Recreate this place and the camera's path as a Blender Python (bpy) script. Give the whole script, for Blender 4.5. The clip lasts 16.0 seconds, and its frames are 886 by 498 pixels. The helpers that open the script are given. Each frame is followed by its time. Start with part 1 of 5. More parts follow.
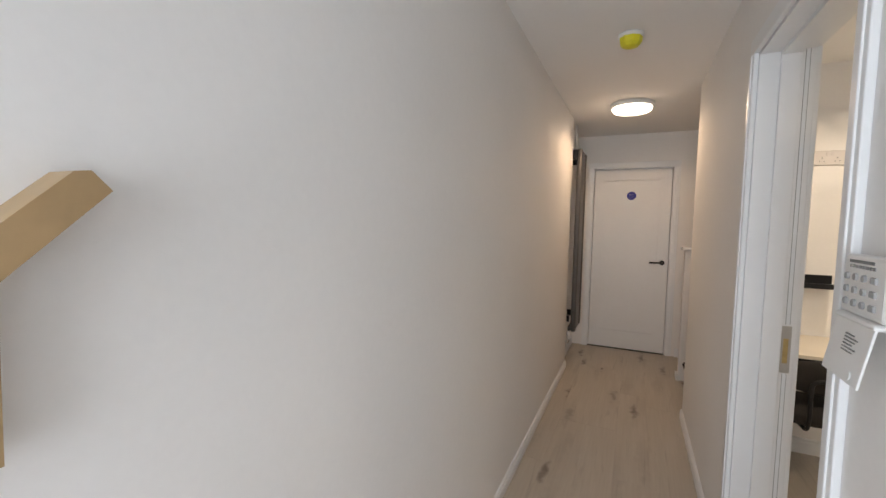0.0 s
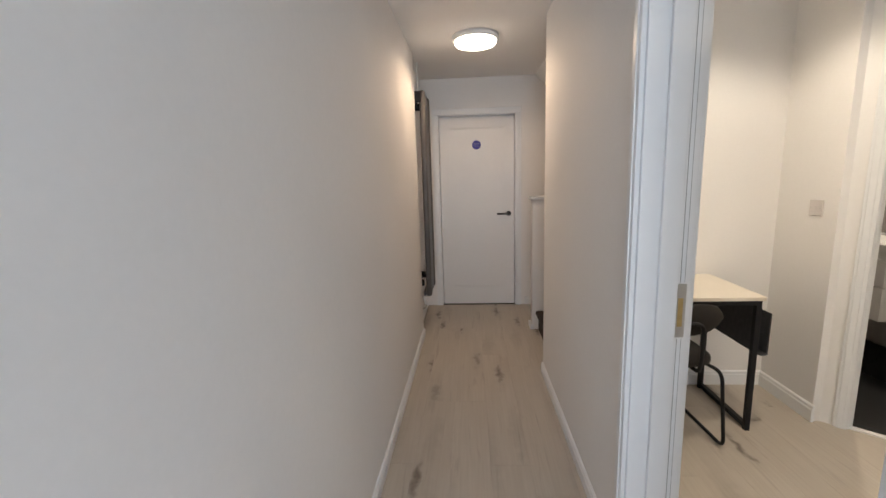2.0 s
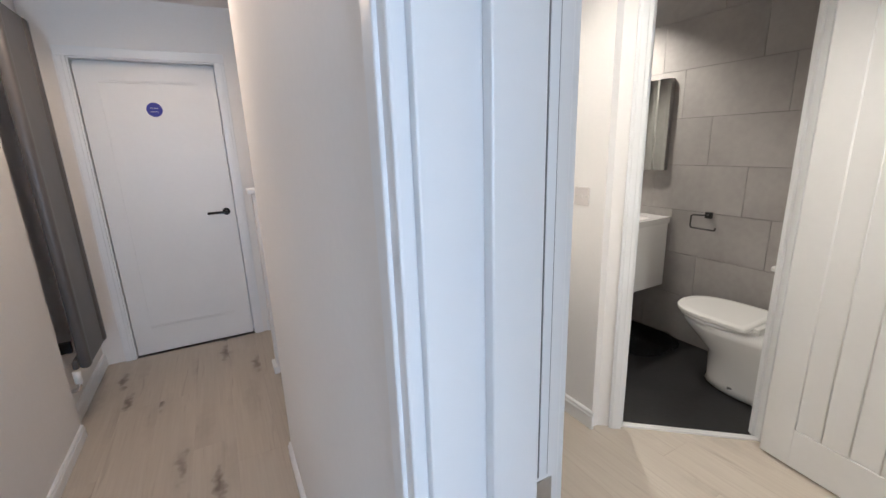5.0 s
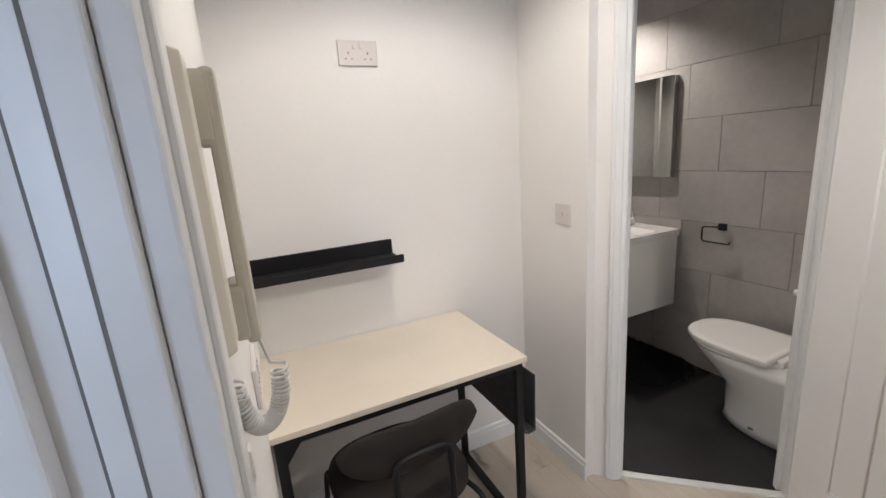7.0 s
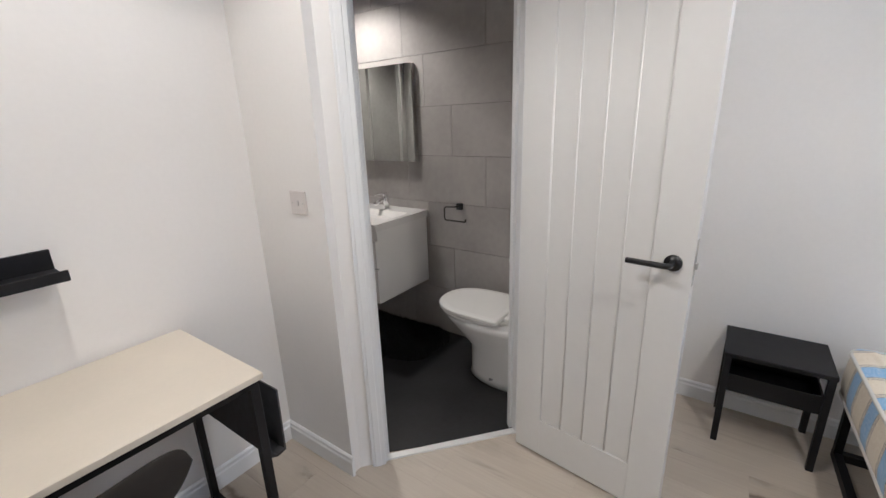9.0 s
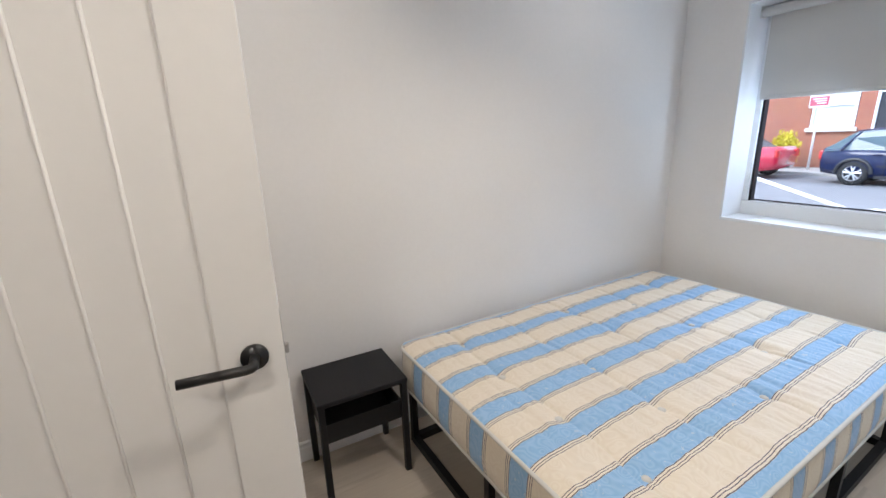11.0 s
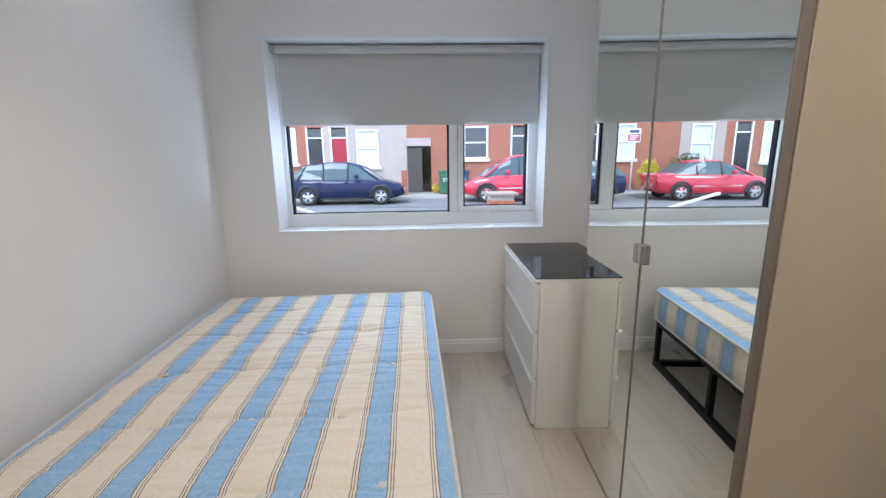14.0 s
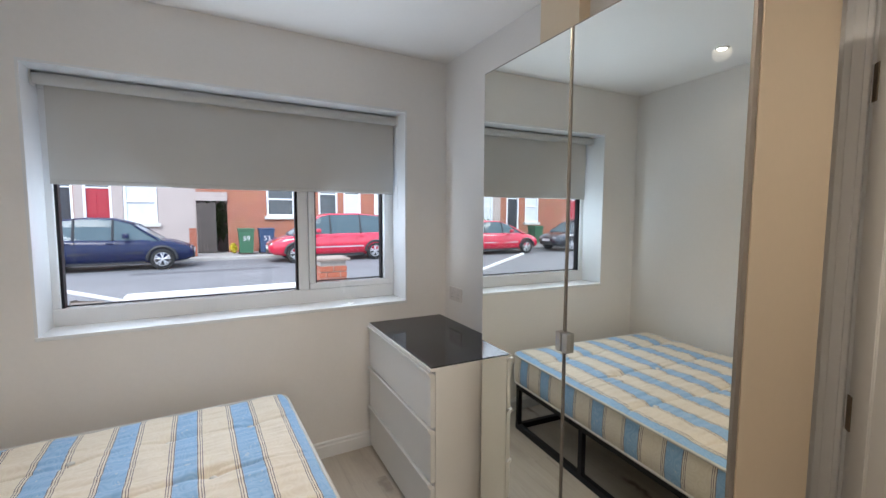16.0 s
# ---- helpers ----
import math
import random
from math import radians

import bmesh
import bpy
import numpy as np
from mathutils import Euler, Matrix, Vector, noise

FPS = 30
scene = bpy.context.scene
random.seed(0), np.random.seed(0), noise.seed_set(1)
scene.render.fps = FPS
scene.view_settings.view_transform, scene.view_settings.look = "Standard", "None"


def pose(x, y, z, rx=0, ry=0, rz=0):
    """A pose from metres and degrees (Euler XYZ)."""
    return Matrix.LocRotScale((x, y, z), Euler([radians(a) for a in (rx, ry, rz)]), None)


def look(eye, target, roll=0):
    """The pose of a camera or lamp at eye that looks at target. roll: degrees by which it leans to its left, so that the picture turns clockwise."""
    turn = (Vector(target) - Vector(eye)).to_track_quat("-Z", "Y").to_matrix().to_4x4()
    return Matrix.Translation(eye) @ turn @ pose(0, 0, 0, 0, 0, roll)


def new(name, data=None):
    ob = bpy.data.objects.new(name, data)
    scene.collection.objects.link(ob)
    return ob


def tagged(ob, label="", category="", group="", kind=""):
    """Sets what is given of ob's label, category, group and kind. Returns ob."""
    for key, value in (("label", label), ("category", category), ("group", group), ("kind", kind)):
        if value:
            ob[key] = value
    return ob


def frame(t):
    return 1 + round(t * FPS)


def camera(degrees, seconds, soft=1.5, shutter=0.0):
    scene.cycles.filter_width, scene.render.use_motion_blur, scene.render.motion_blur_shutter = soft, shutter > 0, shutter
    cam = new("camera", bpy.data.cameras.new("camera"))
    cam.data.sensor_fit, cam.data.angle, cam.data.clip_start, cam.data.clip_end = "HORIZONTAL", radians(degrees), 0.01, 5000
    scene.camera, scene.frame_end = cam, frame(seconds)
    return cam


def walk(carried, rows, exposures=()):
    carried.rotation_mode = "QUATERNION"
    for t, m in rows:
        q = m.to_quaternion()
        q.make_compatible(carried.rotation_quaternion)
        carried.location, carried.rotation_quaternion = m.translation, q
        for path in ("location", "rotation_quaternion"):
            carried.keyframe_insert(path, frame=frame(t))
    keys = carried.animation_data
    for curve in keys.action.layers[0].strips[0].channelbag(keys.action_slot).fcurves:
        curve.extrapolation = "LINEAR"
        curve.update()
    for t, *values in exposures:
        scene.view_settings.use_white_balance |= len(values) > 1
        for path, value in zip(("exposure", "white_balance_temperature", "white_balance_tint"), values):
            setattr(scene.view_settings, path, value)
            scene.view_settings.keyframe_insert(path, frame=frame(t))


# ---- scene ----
cam = camera(93.6, 16.0)
PATH = [
    (0, (0.156, 0.253, 1.412), (-0.677, 2.066, 1.275), 1.1),
    (0.5, (0.153, 0.31, 1.405), (-0.542, 2.171, 1.177), -0.4),
    (1, (0.097, 0.343, 1.385), (-0.422, 2.25, 1.08), -0.9),
    (1.5, (0.043, 0.529, 1.378), (-0.308, 2.47, 1.045), -1.2),
    (2, (0.032, 0.831, 1.399), (-0.104, 2.797, 1.06), -1.8),
    (2.5, (0.032, 1.128, 1.428), (0.063, 3.094, 1.065), -3.0),
    (3, (0.078, 1.396, 1.437), (0.279, 3.347, 1.042), -2.9),
    (3.5, (0.184, 1.589, 1.445), (0.573, 3.502, 1.01), -2.1),
    (4, (0.274, 1.688, 1.449), (0.865, 3.537, 0.966), -1.9),
    (4.5, (0.322, 1.753, 1.419), (1.129, 3.515, 0.922), -1.8),
    (4.7, (0.345, 1.775, 1.424), (1.252, 3.487, 0.93), -1.7),
    (6.8, (0.713, 1.872, 1.445), (1.618, 3.599, 1.002), -3.4),
    (7, (0.733, 1.887, 1.453), (1.552, 3.655, 1.003), -4.1),
    (7.5, (0.804, 1.876, 1.454), (1.547, 3.673, 0.986), -4.4),
    (8, (0.854, 1.854, 1.446), (1.739, 3.556, 0.88), -2.9),
    (8.5, (0.865, 1.891, 1.4), (2.067, 3.354, 0.754), -1.4),
    (9, (0.957, 1.899, 1.435), (2.521, 3.005, 0.861), -1.8),
    (9.5, (1.093, 1.912, 1.428), (2.899, 2.591, 0.899), -2.4),
    (10, (1.279, 1.936, 1.444), (3.201, 2.127, 0.925), -2.6),
    (12.3, (1.704, 2.258, 1.347), (2.489, 0.482, 0.869), -1.1),
    (12.5, (1.728, 2.291, 1.348), (2.406, 0.469, 0.879), -1.2),
    (13, (1.775, 2.323, 1.328), (2.199, 0.42, 0.881), -1.3),
    (13.5, (1.829, 2.24, 1.318), (2.02, 0.296, 0.887), -1.1),
    (14, (1.957, 2.075, 1.319), (1.875, 0.12, 0.905), -0.8),
    (14.5, (2.116, 1.99, 1.317), (1.727, 0.07, 0.916), -0.1),
    (15, (2.233, 1.889, 1.317), (1.548, 0.048, 0.937), 0.7),
    (15.5, (2.231, 1.768, 1.345), (1.285, 0.032, 1.044), 1.2),
    (16, (2.237, 1.746, 1.415), (1.266, 0.005, 1.258), 0.2),
]
EXPOSURES = [
    (0.0, 1.46, 6700, 10), (1.0, 1.42, 6700, 10), (2.5, 1.75, 5850, 8), (3.5, 1.9, 5600, 8), (4.7, 1.95, 5450, 8),
    (7.0, 1.55, 5450, 10), (8.5, 1.52, 5250, 10), (9.5, 1.5, 5250, 10), (10.2, 1.55, 5500, 10), (12.5, 1.15, 5700, 10), (13.5, 1.3, 5600, 10), (14.5, 1.15, 5600, 10), (15.5, 1.15, 5900, 10), (16.0, 1.1, 6050, 10),
]
walk(cam, [(t, look(eye, target, roll)) for t, eye, target, roll in PATH], EXPOSURES)
# ---- exposure and lamp strengths ----
SKY = 0.20
WINDOW_W, BOUNCE_W, REVEAL_W, DOOR_W, CORRIDOR_W, BATH_W = 0.36, 1.7, 0.30, 5.4, 10.5, 22.0
# First inferred from warm light, second real, last two added to brighten the bedroom.
DOWN_AND_FILL = [(1.30, 2.70), (2.87, 0.25), (1.75, 1.25), (2.60, 1.85)]
DOWN_W = [13.5, 1.5, 19.5, 5.0]
DOWN_CONE = [146, 150, 148, 148]
MULLION, BLIND_Z, WARD_ROT = (1.726, 1.784), 1.555, -1.98
SWING = 53.5
WIN_X0, WIN_X1, WIN_Z0, WIN_Z1 = 1.165, 2.915, 0.872, 2.058
# ---- world, sun, large lights ----
world = bpy.data.worlds.new("sky")
scene.world = world
world.use_nodes = True
wn = world.node_tree.nodes
sky = wn.new("ShaderNodeTexSky")
sky.sky_type = "NISHITA"
sky.sun_disc = False
sky.sun_elevation = radians(50)
sky.sun_rotation = radians(150)
sky.air_density, sky.dust_density, sky.ozone_density = 1.0, 3.0, 1.0
soft_white = wn.new("ShaderNodeMix")
soft_white.data_type = "RGBA"
soft_white.inputs[0].default_value = 0.62
soft_white.inputs[7].default_value = (5.6, 6.3, 7.4, 1)
world.node_tree.links.new(sky.outputs[0], soft_white.inputs[6])
world.node_tree.links.new(soft_white.outputs[2], wn["Background"].inputs[0])
wn["Background"].inputs[1].default_value = SKY

sun_data = bpy.data.lights.new("sun", "SUN")
sun_data.energy, sun_data.angle, sun_data.color = 1.5, radians(25), (1.0, 0.97, 0.92)
sun = new("sun", sun_data)
sun.matrix_world = look((20, 25, 45), (0, -10, 0))


def area_lamp(name, eye, target, sx, sy, watts, colour):
    d = bpy.data.lights.new(name, "AREA")
    d.shape, d.size, d.size_y, d.energy, d.color = "RECTANGLE", sx, sy, watts, colour
    o = new(name, d)
    o.matrix_world = look(eye, target)
    return o


def spot_lamp(name, eye, watts, colour, radius=0.03, cone=130):
    d = bpy.data.lights.new(name, "SPOT")
    d.energy, d.color, d.shadow_soft_size, d.spot_size, d.spot_blend = watts, colour, radius, radians(cone), 0.6
    o = new(name, d)
    o.matrix_world = look(eye, (eye[0], eye[1] + 0.001, 0))
    return o


WARM = (1.0, 0.68, 0.43)
NEUTRAL = (1.0, 0.83, 0.63)
DAY = (0.78, 0.89, 1.0)
for wx in (1.45, 2.0, 2.55):
    wl = area_lamp("daylight_window", (wx, -0.71, 1.22), (wx + 0.10, 0.29, -0.10), 0.46, 0.30, WINDOW_W, DAY)
    wl.data.spread = radians(95)
bounce = area_lamp("daylight_off_the_street", (2.03, -0.70, 1.22), (2.03, -0.05, 2.0), 1.55, 0.26, BOUNCE_W, DAY)
bounce.data.spread = radians(95)
# Two sideways lamps added inside the opening only to brighten the reveals.
for x, side in ((2.42, 1), (1.66, -1)):
    area_lamp("reveal_fill", (x, -0.765, 1.32), (x + side, -0.765, 1.50), 0.10, 0.46, REVEAL_W, DAY).data.spread = radians(95)
area_lamp("daylight_front_door", (0.06, -1.25, 1.35), (0.10, 2.0, 1.55), 0.86, 1.5, DOOR_W, DAY).data.spread = radians(110)
cl = spot_lamp("corridor_lamp_light", (0.09, 4.02, 2.305), CORRIDOR_W, WARM, 0.13, 172)
cl.data.spot_blend = 0.35
for (lx, ly), lw_, cone in zip(DOWN_AND_FILL, DOWN_W, DOWN_CONE):
    spot_lamp("downlight_fill_beam", (lx, ly, 2.36), lw_, NEUTRAL, 0.05, cone).data.spot_blend = 0.45 if cone != 150 else 1.0
spot_lamp("bathroom_beam", (2.80, 4.02, 2.36), BATH_W, NEUTRAL)


# ---- mesh helpers ----
def link_mesh(name, bm, material=None, smooth=False):
    me = bpy.data.meshes.new(name)
    bm.normal_update()
    bm.to_mesh(me)
    bm.free()
    if material:
        me.materials.append(material)
    if smooth:
        for p in me.polygons:
            p.use_smooth = True
    return new(name, me)


def part(name, bm, material, parent, label="", smooth=False):
    ob = link_mesh(name, bm, material, smooth)
    ob.parent = parent
    return tagged(ob, label)


def thing(name, where, label, category, group="", rz=0.0):
    e = new(name)
    e.empty_display_size = 0.1
    e.matrix_world = pose(where[0], where[1], where[2], 0, 0, rz)
    return tagged(e, label, category, group)


def structure(name, bm, material, label, category="structure"):
    return tagged(link_mesh(name, bm, material), label, category, kind="structure")


def box(bm, x0, x1, y0, y1, z0, z1, bevel=0.0, seg=2):
    m = Matrix.LocRotScale(((x0 + x1) / 2, (y0 + y1) / 2, (z0 + z1) / 2), None, (abs(x1 - x0), abs(y1 - y0), abs(z1 - z0)))
    vs = bmesh.ops.create_cube(bm, size=1, matrix=m)["verts"]
    if bevel > 0:
        es = list({e for v in vs for e in v.link_edges})
        bmesh.ops.bevel(bm, geom=es, offset=bevel, segments=seg, affect="EDGES", profile=0.5)
    return bm


def boxes(*rows, bevel=0.0):
    bm = bmesh.new()
    for r in rows:
        box(bm, *r, bevel=bevel)
    return bm


def rod(bm, a, b, r, r2=None, seg=16):
    a, b = Vector(a), Vector(b)
    m = Matrix.Translation((a + b) / 2) @ (b - a).to_track_quat("Z", "Y").to_matrix().to_4x4()
    bmesh.ops.create_cone(bm, cap_ends=True, segments=seg, radius1=r, radius2=r if r2 is None else r2, depth=(b - a).length, matrix=m)
    return bm


def tube(bm, pts, r, seg=10, closed=False):
    """A round tube swept along points."""
    pts = [Vector(p) for p in pts]
    n = len(pts)
    rings, side = [], None
    for i, p in enumerate(pts):
        q0, q1 = (pts[i - 1], pts[(i + 1) % n]) if closed else (pts[max(i - 1, 0)], pts[min(i + 1, n - 1)])
        t = (q1 - q0).normalized()
        if side is None:
            side = t.orthogonal().normalized()
        side = (side - t * side.dot(t)).normalized()
        up = t.cross(side)
        rings.append([bm.verts.new(p + r * (math.cos(k * math.tau / seg) * side + math.sin(k * math.tau / seg) * up)) for k in range(seg)])
    for i in range(n if closed else n - 1):
        a, b = rings[i], rings[(i + 1) % n]
        for k in range(seg):
            bm.faces.new((a[k], a[(k + 1) % seg], b[(k + 1) % seg], b[k]))
    if not closed:
        bm.faces.new(rings[0][::-1])
        bm.faces.new(rings[-1])
    return bm


def bent(pts, radius=0.04, steps=6):
    """A polyline with its corners rounded."""
    pts = [Vector(p) for p in pts]
    out = [pts[0]]
    for a, b, c in zip(pts, pts[1:], pts[2:]):
        r = min(radius, (a - b).length * 0.49, (c - b).length * 0.49)
        p, q = b + (a - b).normalized() * r, b + (c - b).normalized() * r
        out += [(1 - s) ** 2 * p + 2 * s * (1 - s) * b + s * s * q for s in (k / steps for k in range(steps + 1))]
    return out + [pts[-1]]


def loft(bm, rings, cap=True):
    vs = [[bm.verts.new(p) for p in ring] for ring in rings]
    n = len(vs[0])
    for a, b in zip(vs, vs[1:]):
        for k in range(n):
            bm.faces.new((a[k], a[(k + 1) % n], b[(k + 1) % n], b[k]))
    if cap:
        bm.faces.new(vs[0][::-1])
        bm.faces.new(vs[-1])
    return bm


def lathe(bm, profile, seg=32, centre=(0, 0, 0)):
    rings = [[(centre[0] + r * math.cos(k * math.tau / seg), centre[1] + r * math.sin(k * math.tau / seg), centre[2] + z) for k in range(seg)] for r, z in profile]
    return loft(bm, rings)


def prism(bm, outline, axis, lo, hi):
    """A 2D outline pushed along an axis: for "x" the outline is (y, z), for "y" (x, z), for "z" (x, y)."""
    def at(p, v):
        return {"x": (v, p[0], p[1]), "y": (p[0], v, p[1]), "z": (p[0], p[1], v)}[axis]
    a = [bm.verts.new(at(p, lo)) for p in outline]
    b = [bm.verts.new(at(p, hi)) for p in outline]
    n = len(outline)
    fs = [bm.faces.new(a), bm.faces.new(b[::-1])]
    fs += [bm.faces.new((a[k], b[k], b[(k + 1) % n], a[(k + 1) % n])) for k in range(n)]
    bmesh.ops.recalc_face_normals(bm, faces=fs)
    return bm


def text_part(name, words, size, m, material, parent, depth=0.0006):
    c = bpy.data.curves.new(name, "FONT")
    c.body, c.size, c.extrude, c.align_x, c.align_y = words, size, depth, "CENTER", "CENTER"
    c.materials.append(material)
    o = new(name, c)
    o.parent = parent
    o.matrix_basis = m
    return o


# ---- materials ----
def mat(name, colour, rough=0.5, metal=0.0, vary=0.06, scale=6.0, grain=40.0, bump=0.0, spec=0.5, bump_scale=None, coat=0.0):
    """Plain surface with colour drift at two scales and fine relief."""
    m = bpy.data.materials.new(name)
    m.use_nodes = True
    nt = m.node_tree
    n, l = nt.nodes, nt.links
    b = n["Principled BSDF"]
    b.inputs["Roughness"].default_value, b.inputs["Metallic"].default_value = rough, metal
    b.inputs["Specular IOR Level"].default_value = spec
    b.inputs["Coat Weight"].default_value = coat
    co = n.new("ShaderNodeTexCoord")
    big, fine = n.new("ShaderNodeTexNoise"), n.new("ShaderNodeTexNoise")
    big.inputs["Scale"].default_value, fine.inputs["Scale"].default_value = scale, grain
    big.inputs["Detail"].default_value, fine.inputs["Detail"].default_value = 4, 3
    l.new(co.outputs["Object"], big.inputs["Vector"])
    l.new(co.outputs["Object"], fine.inputs["Vector"])
    add = n.new("ShaderNodeMath")
    add.operation = "MULTIPLY_ADD"
    add.inputs[1].default_value = 0.4
    l.new(fine.outputs[0], add.inputs[0])
    l.new(big.outputs[0], add.inputs[2])
    mr = n.new("ShaderNodeMapRange")
    mr.inputs["From Min"].default_value, mr.inputs["From Max"].default_value = 0.4, 1.0
    mr.inputs["To Min"].default_value, mr.inputs["To Max"].default_value = 1 - vary, 1 + vary
    l.new(add.outputs[0], mr.inputs["Value"])
    mul = n.new("ShaderNodeVectorMath")
    mul.operation = "SCALE"
    mul.inputs[0].default_value = colour
    l.new(mr.outputs[0], mul.inputs["Scale"])
    l.new(mul.outputs[0], b.inputs["Base Color"])
    rr = n.new("ShaderNodeMapRange")
    rr.inputs["To Min"].default_value, rr.inputs["To Max"].default_value = max(rough - 0.06, 0.02), min(rough + 0.06, 1)
    l.new(big.outputs[0], rr.inputs["Value"])
    l.new(rr.outputs[0], b.inputs["Roughness"])
    if bump:
        bp = n.new("ShaderNodeBump")
        bp.inputs["Strength"].default_value, bp.inputs["Distance"].default_value = bump, 0.002
        src = fine
        if bump_scale:
            src = n.new("ShaderNodeTexNoise")
            src.inputs["Scale"].default_value = bump_scale
            l.new(co.outputs["Object"], src.inputs["Vector"])
        l.new(src.outputs[0], bp.inputs["Height"])
        l.new(bp.outputs[0], b.inputs["Normal"])
    return m


def object_varied(m):
    """Shifts a material's texture and tone by each object's own random."""
    n, l = m.node_tree.nodes, m.node_tree.links
    oi = n.new("ShaderNodeObjectInfo")
    sh = n.new("ShaderNodeVectorMath")
    sh.operation = "SCALE"
    sh.inputs[0].default_value = (9.1, 5.3, 7.7)
    l.new(oi.outputs["Random"], sh.inputs["Scale"])
    add = n.new("ShaderNodeVectorMath")
    co = next(x for x in n if x.type == "TEX_COORD")
    l.new(co.outputs["Object"], add.inputs[0])
    l.new(sh.outputs[0], add.inputs[1])
    for x in n:
        if x.type == "TEX_NOISE":
            l.new(add.outputs[0], x.inputs["Vector"])
    return m


def glow(name, colour, strength):
    m = bpy.data.materials.new(name)
    m.use_nodes = True
    b = m.node_tree.nodes["Principled BSDF"]
    b.inputs["Base Color"].default_value = (0.9, 0.9, 0.9, 1)
    b.inputs["Emission Color"].default_value = (*colour, 1)
    b.inputs["Emission Strength"].default_value = strength
    return m


def glass(name, colour=(1, 1, 1), rough=0.0):
    m = bpy.data.materials.new(name)
    m.use_nodes = True
    n, l = m.node_tree.nodes, m.node_tree.links
    clear, gloss, mix, fr = n.new("ShaderNodeBsdfTransparent"), n.new("ShaderNodeBsdfGlossy"), n.new("ShaderNodeMixShader"), n.new("ShaderNodeFresnel")
    clear.inputs[0].default_value = (*colour, 1)
    gloss.inputs["Roughness"].default_value = rough
    fr.inputs[0].default_value = 1.35
    l.new(fr.outputs[0], mix.inputs[0])
    l.new(clear.outputs[0], mix.inputs[1])
    l.new(gloss.outputs[0], mix.inputs[2])
    l.new(mix.outputs[0], n["Material Output"].inputs[0])
    return m


def mirror(name, tint):
    m = bpy.data.materials.new(name)
    m.use_nodes = True
    b = m.node_tree.nodes["Principled BSDF"]
    b.inputs["Base Color"].default_value = (*tint, 1)
    b.inputs["Metallic"].default_value, b.inputs["Roughness"].default_value = 1.0, 0.005
    return m


def wood_floor(name, pale, dark, knot):
    """Limed oak laminate: grain along y, smoky streaks and knots, each board shifted by its own random."""
    m = bpy.data.materials.new(name)
    m.use_nodes = True
    n, l = m.node_tree.nodes, m.node_tree.links
    b = n["Principled BSDF"]
    co, oi = n.new("ShaderNodeTexCoord"), n.new("ShaderNodeObjectInfo")
    shift = n.new("ShaderNodeVectorMath")
    shift.operation = "SCALE"
    shift.inputs[0].default_value = (7.3, 13.1, 3.7)
    l.new(oi.outputs["Random"], shift.inputs["Scale"])
    add = n.new("ShaderNodeVectorMath")
    l.new(co.outputs["Object"], add.inputs[0])
    l.new(shift.outputs[0], add.inputs[1])

    def stretched(sx, sy):
        mp = n.new("ShaderNodeMapping")
        mp.inputs["Scale"].default_value = (sx, sy, 1)
        l.new(add.outputs[0], mp.inputs[0])
        return mp.outputs[0]

    def tex(vec, scale, detail, distort=0.0):
        t = n.new("ShaderNodeTexNoise")
        t.inputs["Scale"].default_value, t.inputs["Detail"].default_value, t.inputs["Distortion"].default_value = scale, detail, distort
        l.new(vec, t.inputs["Vector"])
        return t.outputs[0]

    def ramp(v, lo, hi):
        r = n.new("ShaderNodeMapRange")
        r.inputs["From Min"].default_value, r.inputs["From Max"].default_value = lo, hi
        l.new(v, r.inputs["Value"])
        return r.outputs[0]

    def mix(fac, c0, c1):
        x = n.new("ShaderNodeMix")
        x.data_type = "RGBA"
        if hasattr(fac, "links"):
            l.new(fac, x.inputs[0])
        else:
            x.inputs[0].default_value = fac
        for s, c in ((6, c0), (7, c1)):
            if hasattr(c, "links"):
                l.new(c, x.inputs[s])
            else:
                x.inputs[s].default_value = (*c, 1)
        return x.outputs[2]

    grain = tex(stretched(90, 3.0), 1.0, 4)
    cloud = tex(stretched(7, 1.2), 1.0, 3, 0.6)
    streak = tex(stretched(30, 2.0), 1.0, 3, 0.8)
    vor = n.new("ShaderNodeTexVoronoi")
    vor.voronoi_dimensions = "2D"
    vor.inputs["Scale"].default_value = 1.0
    warp = n.new("ShaderNodeTexNoise")
    warp.inputs["Scale"].default_value, warp.inputs["Detail"].default_value = 14, 3
    l.new(add.outputs[0], warp.inputs["Vector"])
    bend = n.new("ShaderNodeVectorMath")
    bend.operation = "MULTIPLY_ADD"
    bend.inputs[1].default_value = (0.45, 0.30, 0)
    l.new(warp.outputs["Color"], bend.inputs[0])
    l.new(stretched(5.6, 1.05), bend.inputs[2])
    l.new(bend.outputs[0], vor.inputs["Vector"])
    c = mix(ramp(cloud, 0.35, 0.7), pale, [0.5 * (p + q) for p, q in zip(pale, dark)])
    c = mix(ramp(grain, 0.3, 1.1), c, dark)
    half = n.new("ShaderNodeMath")
    half.operation = "MULTIPLY"
    half.inputs[1].default_value = 0.5
    l.new(ramp(streak, 0.60, 0.85), half.inputs[0])
    c = mix(half.outputs[0], c, knot)
    pick = n.new("ShaderNodeSeparateColor")
    l.new(vor.outputs["Color"], pick.inputs[0])
    few = ramp(pick.outputs[0], 0.35, 0.75)
    halo = n.new("ShaderNodeMath")
    halo.operation = "MULTIPLY"
    halo.inputs[1].default_value = 0.32
    l.new(ramp(vor.outputs["Distance"], 0.30, 0.08), halo.inputs[0])
    c = mix(halo.outputs[0], c, [0.5 * (p + q) for p, q in zip(dark, knot)])
    kn = n.new("ShaderNodeMath")
    kn.operation = "MULTIPLY"
    l.new(few, kn.inputs[1])
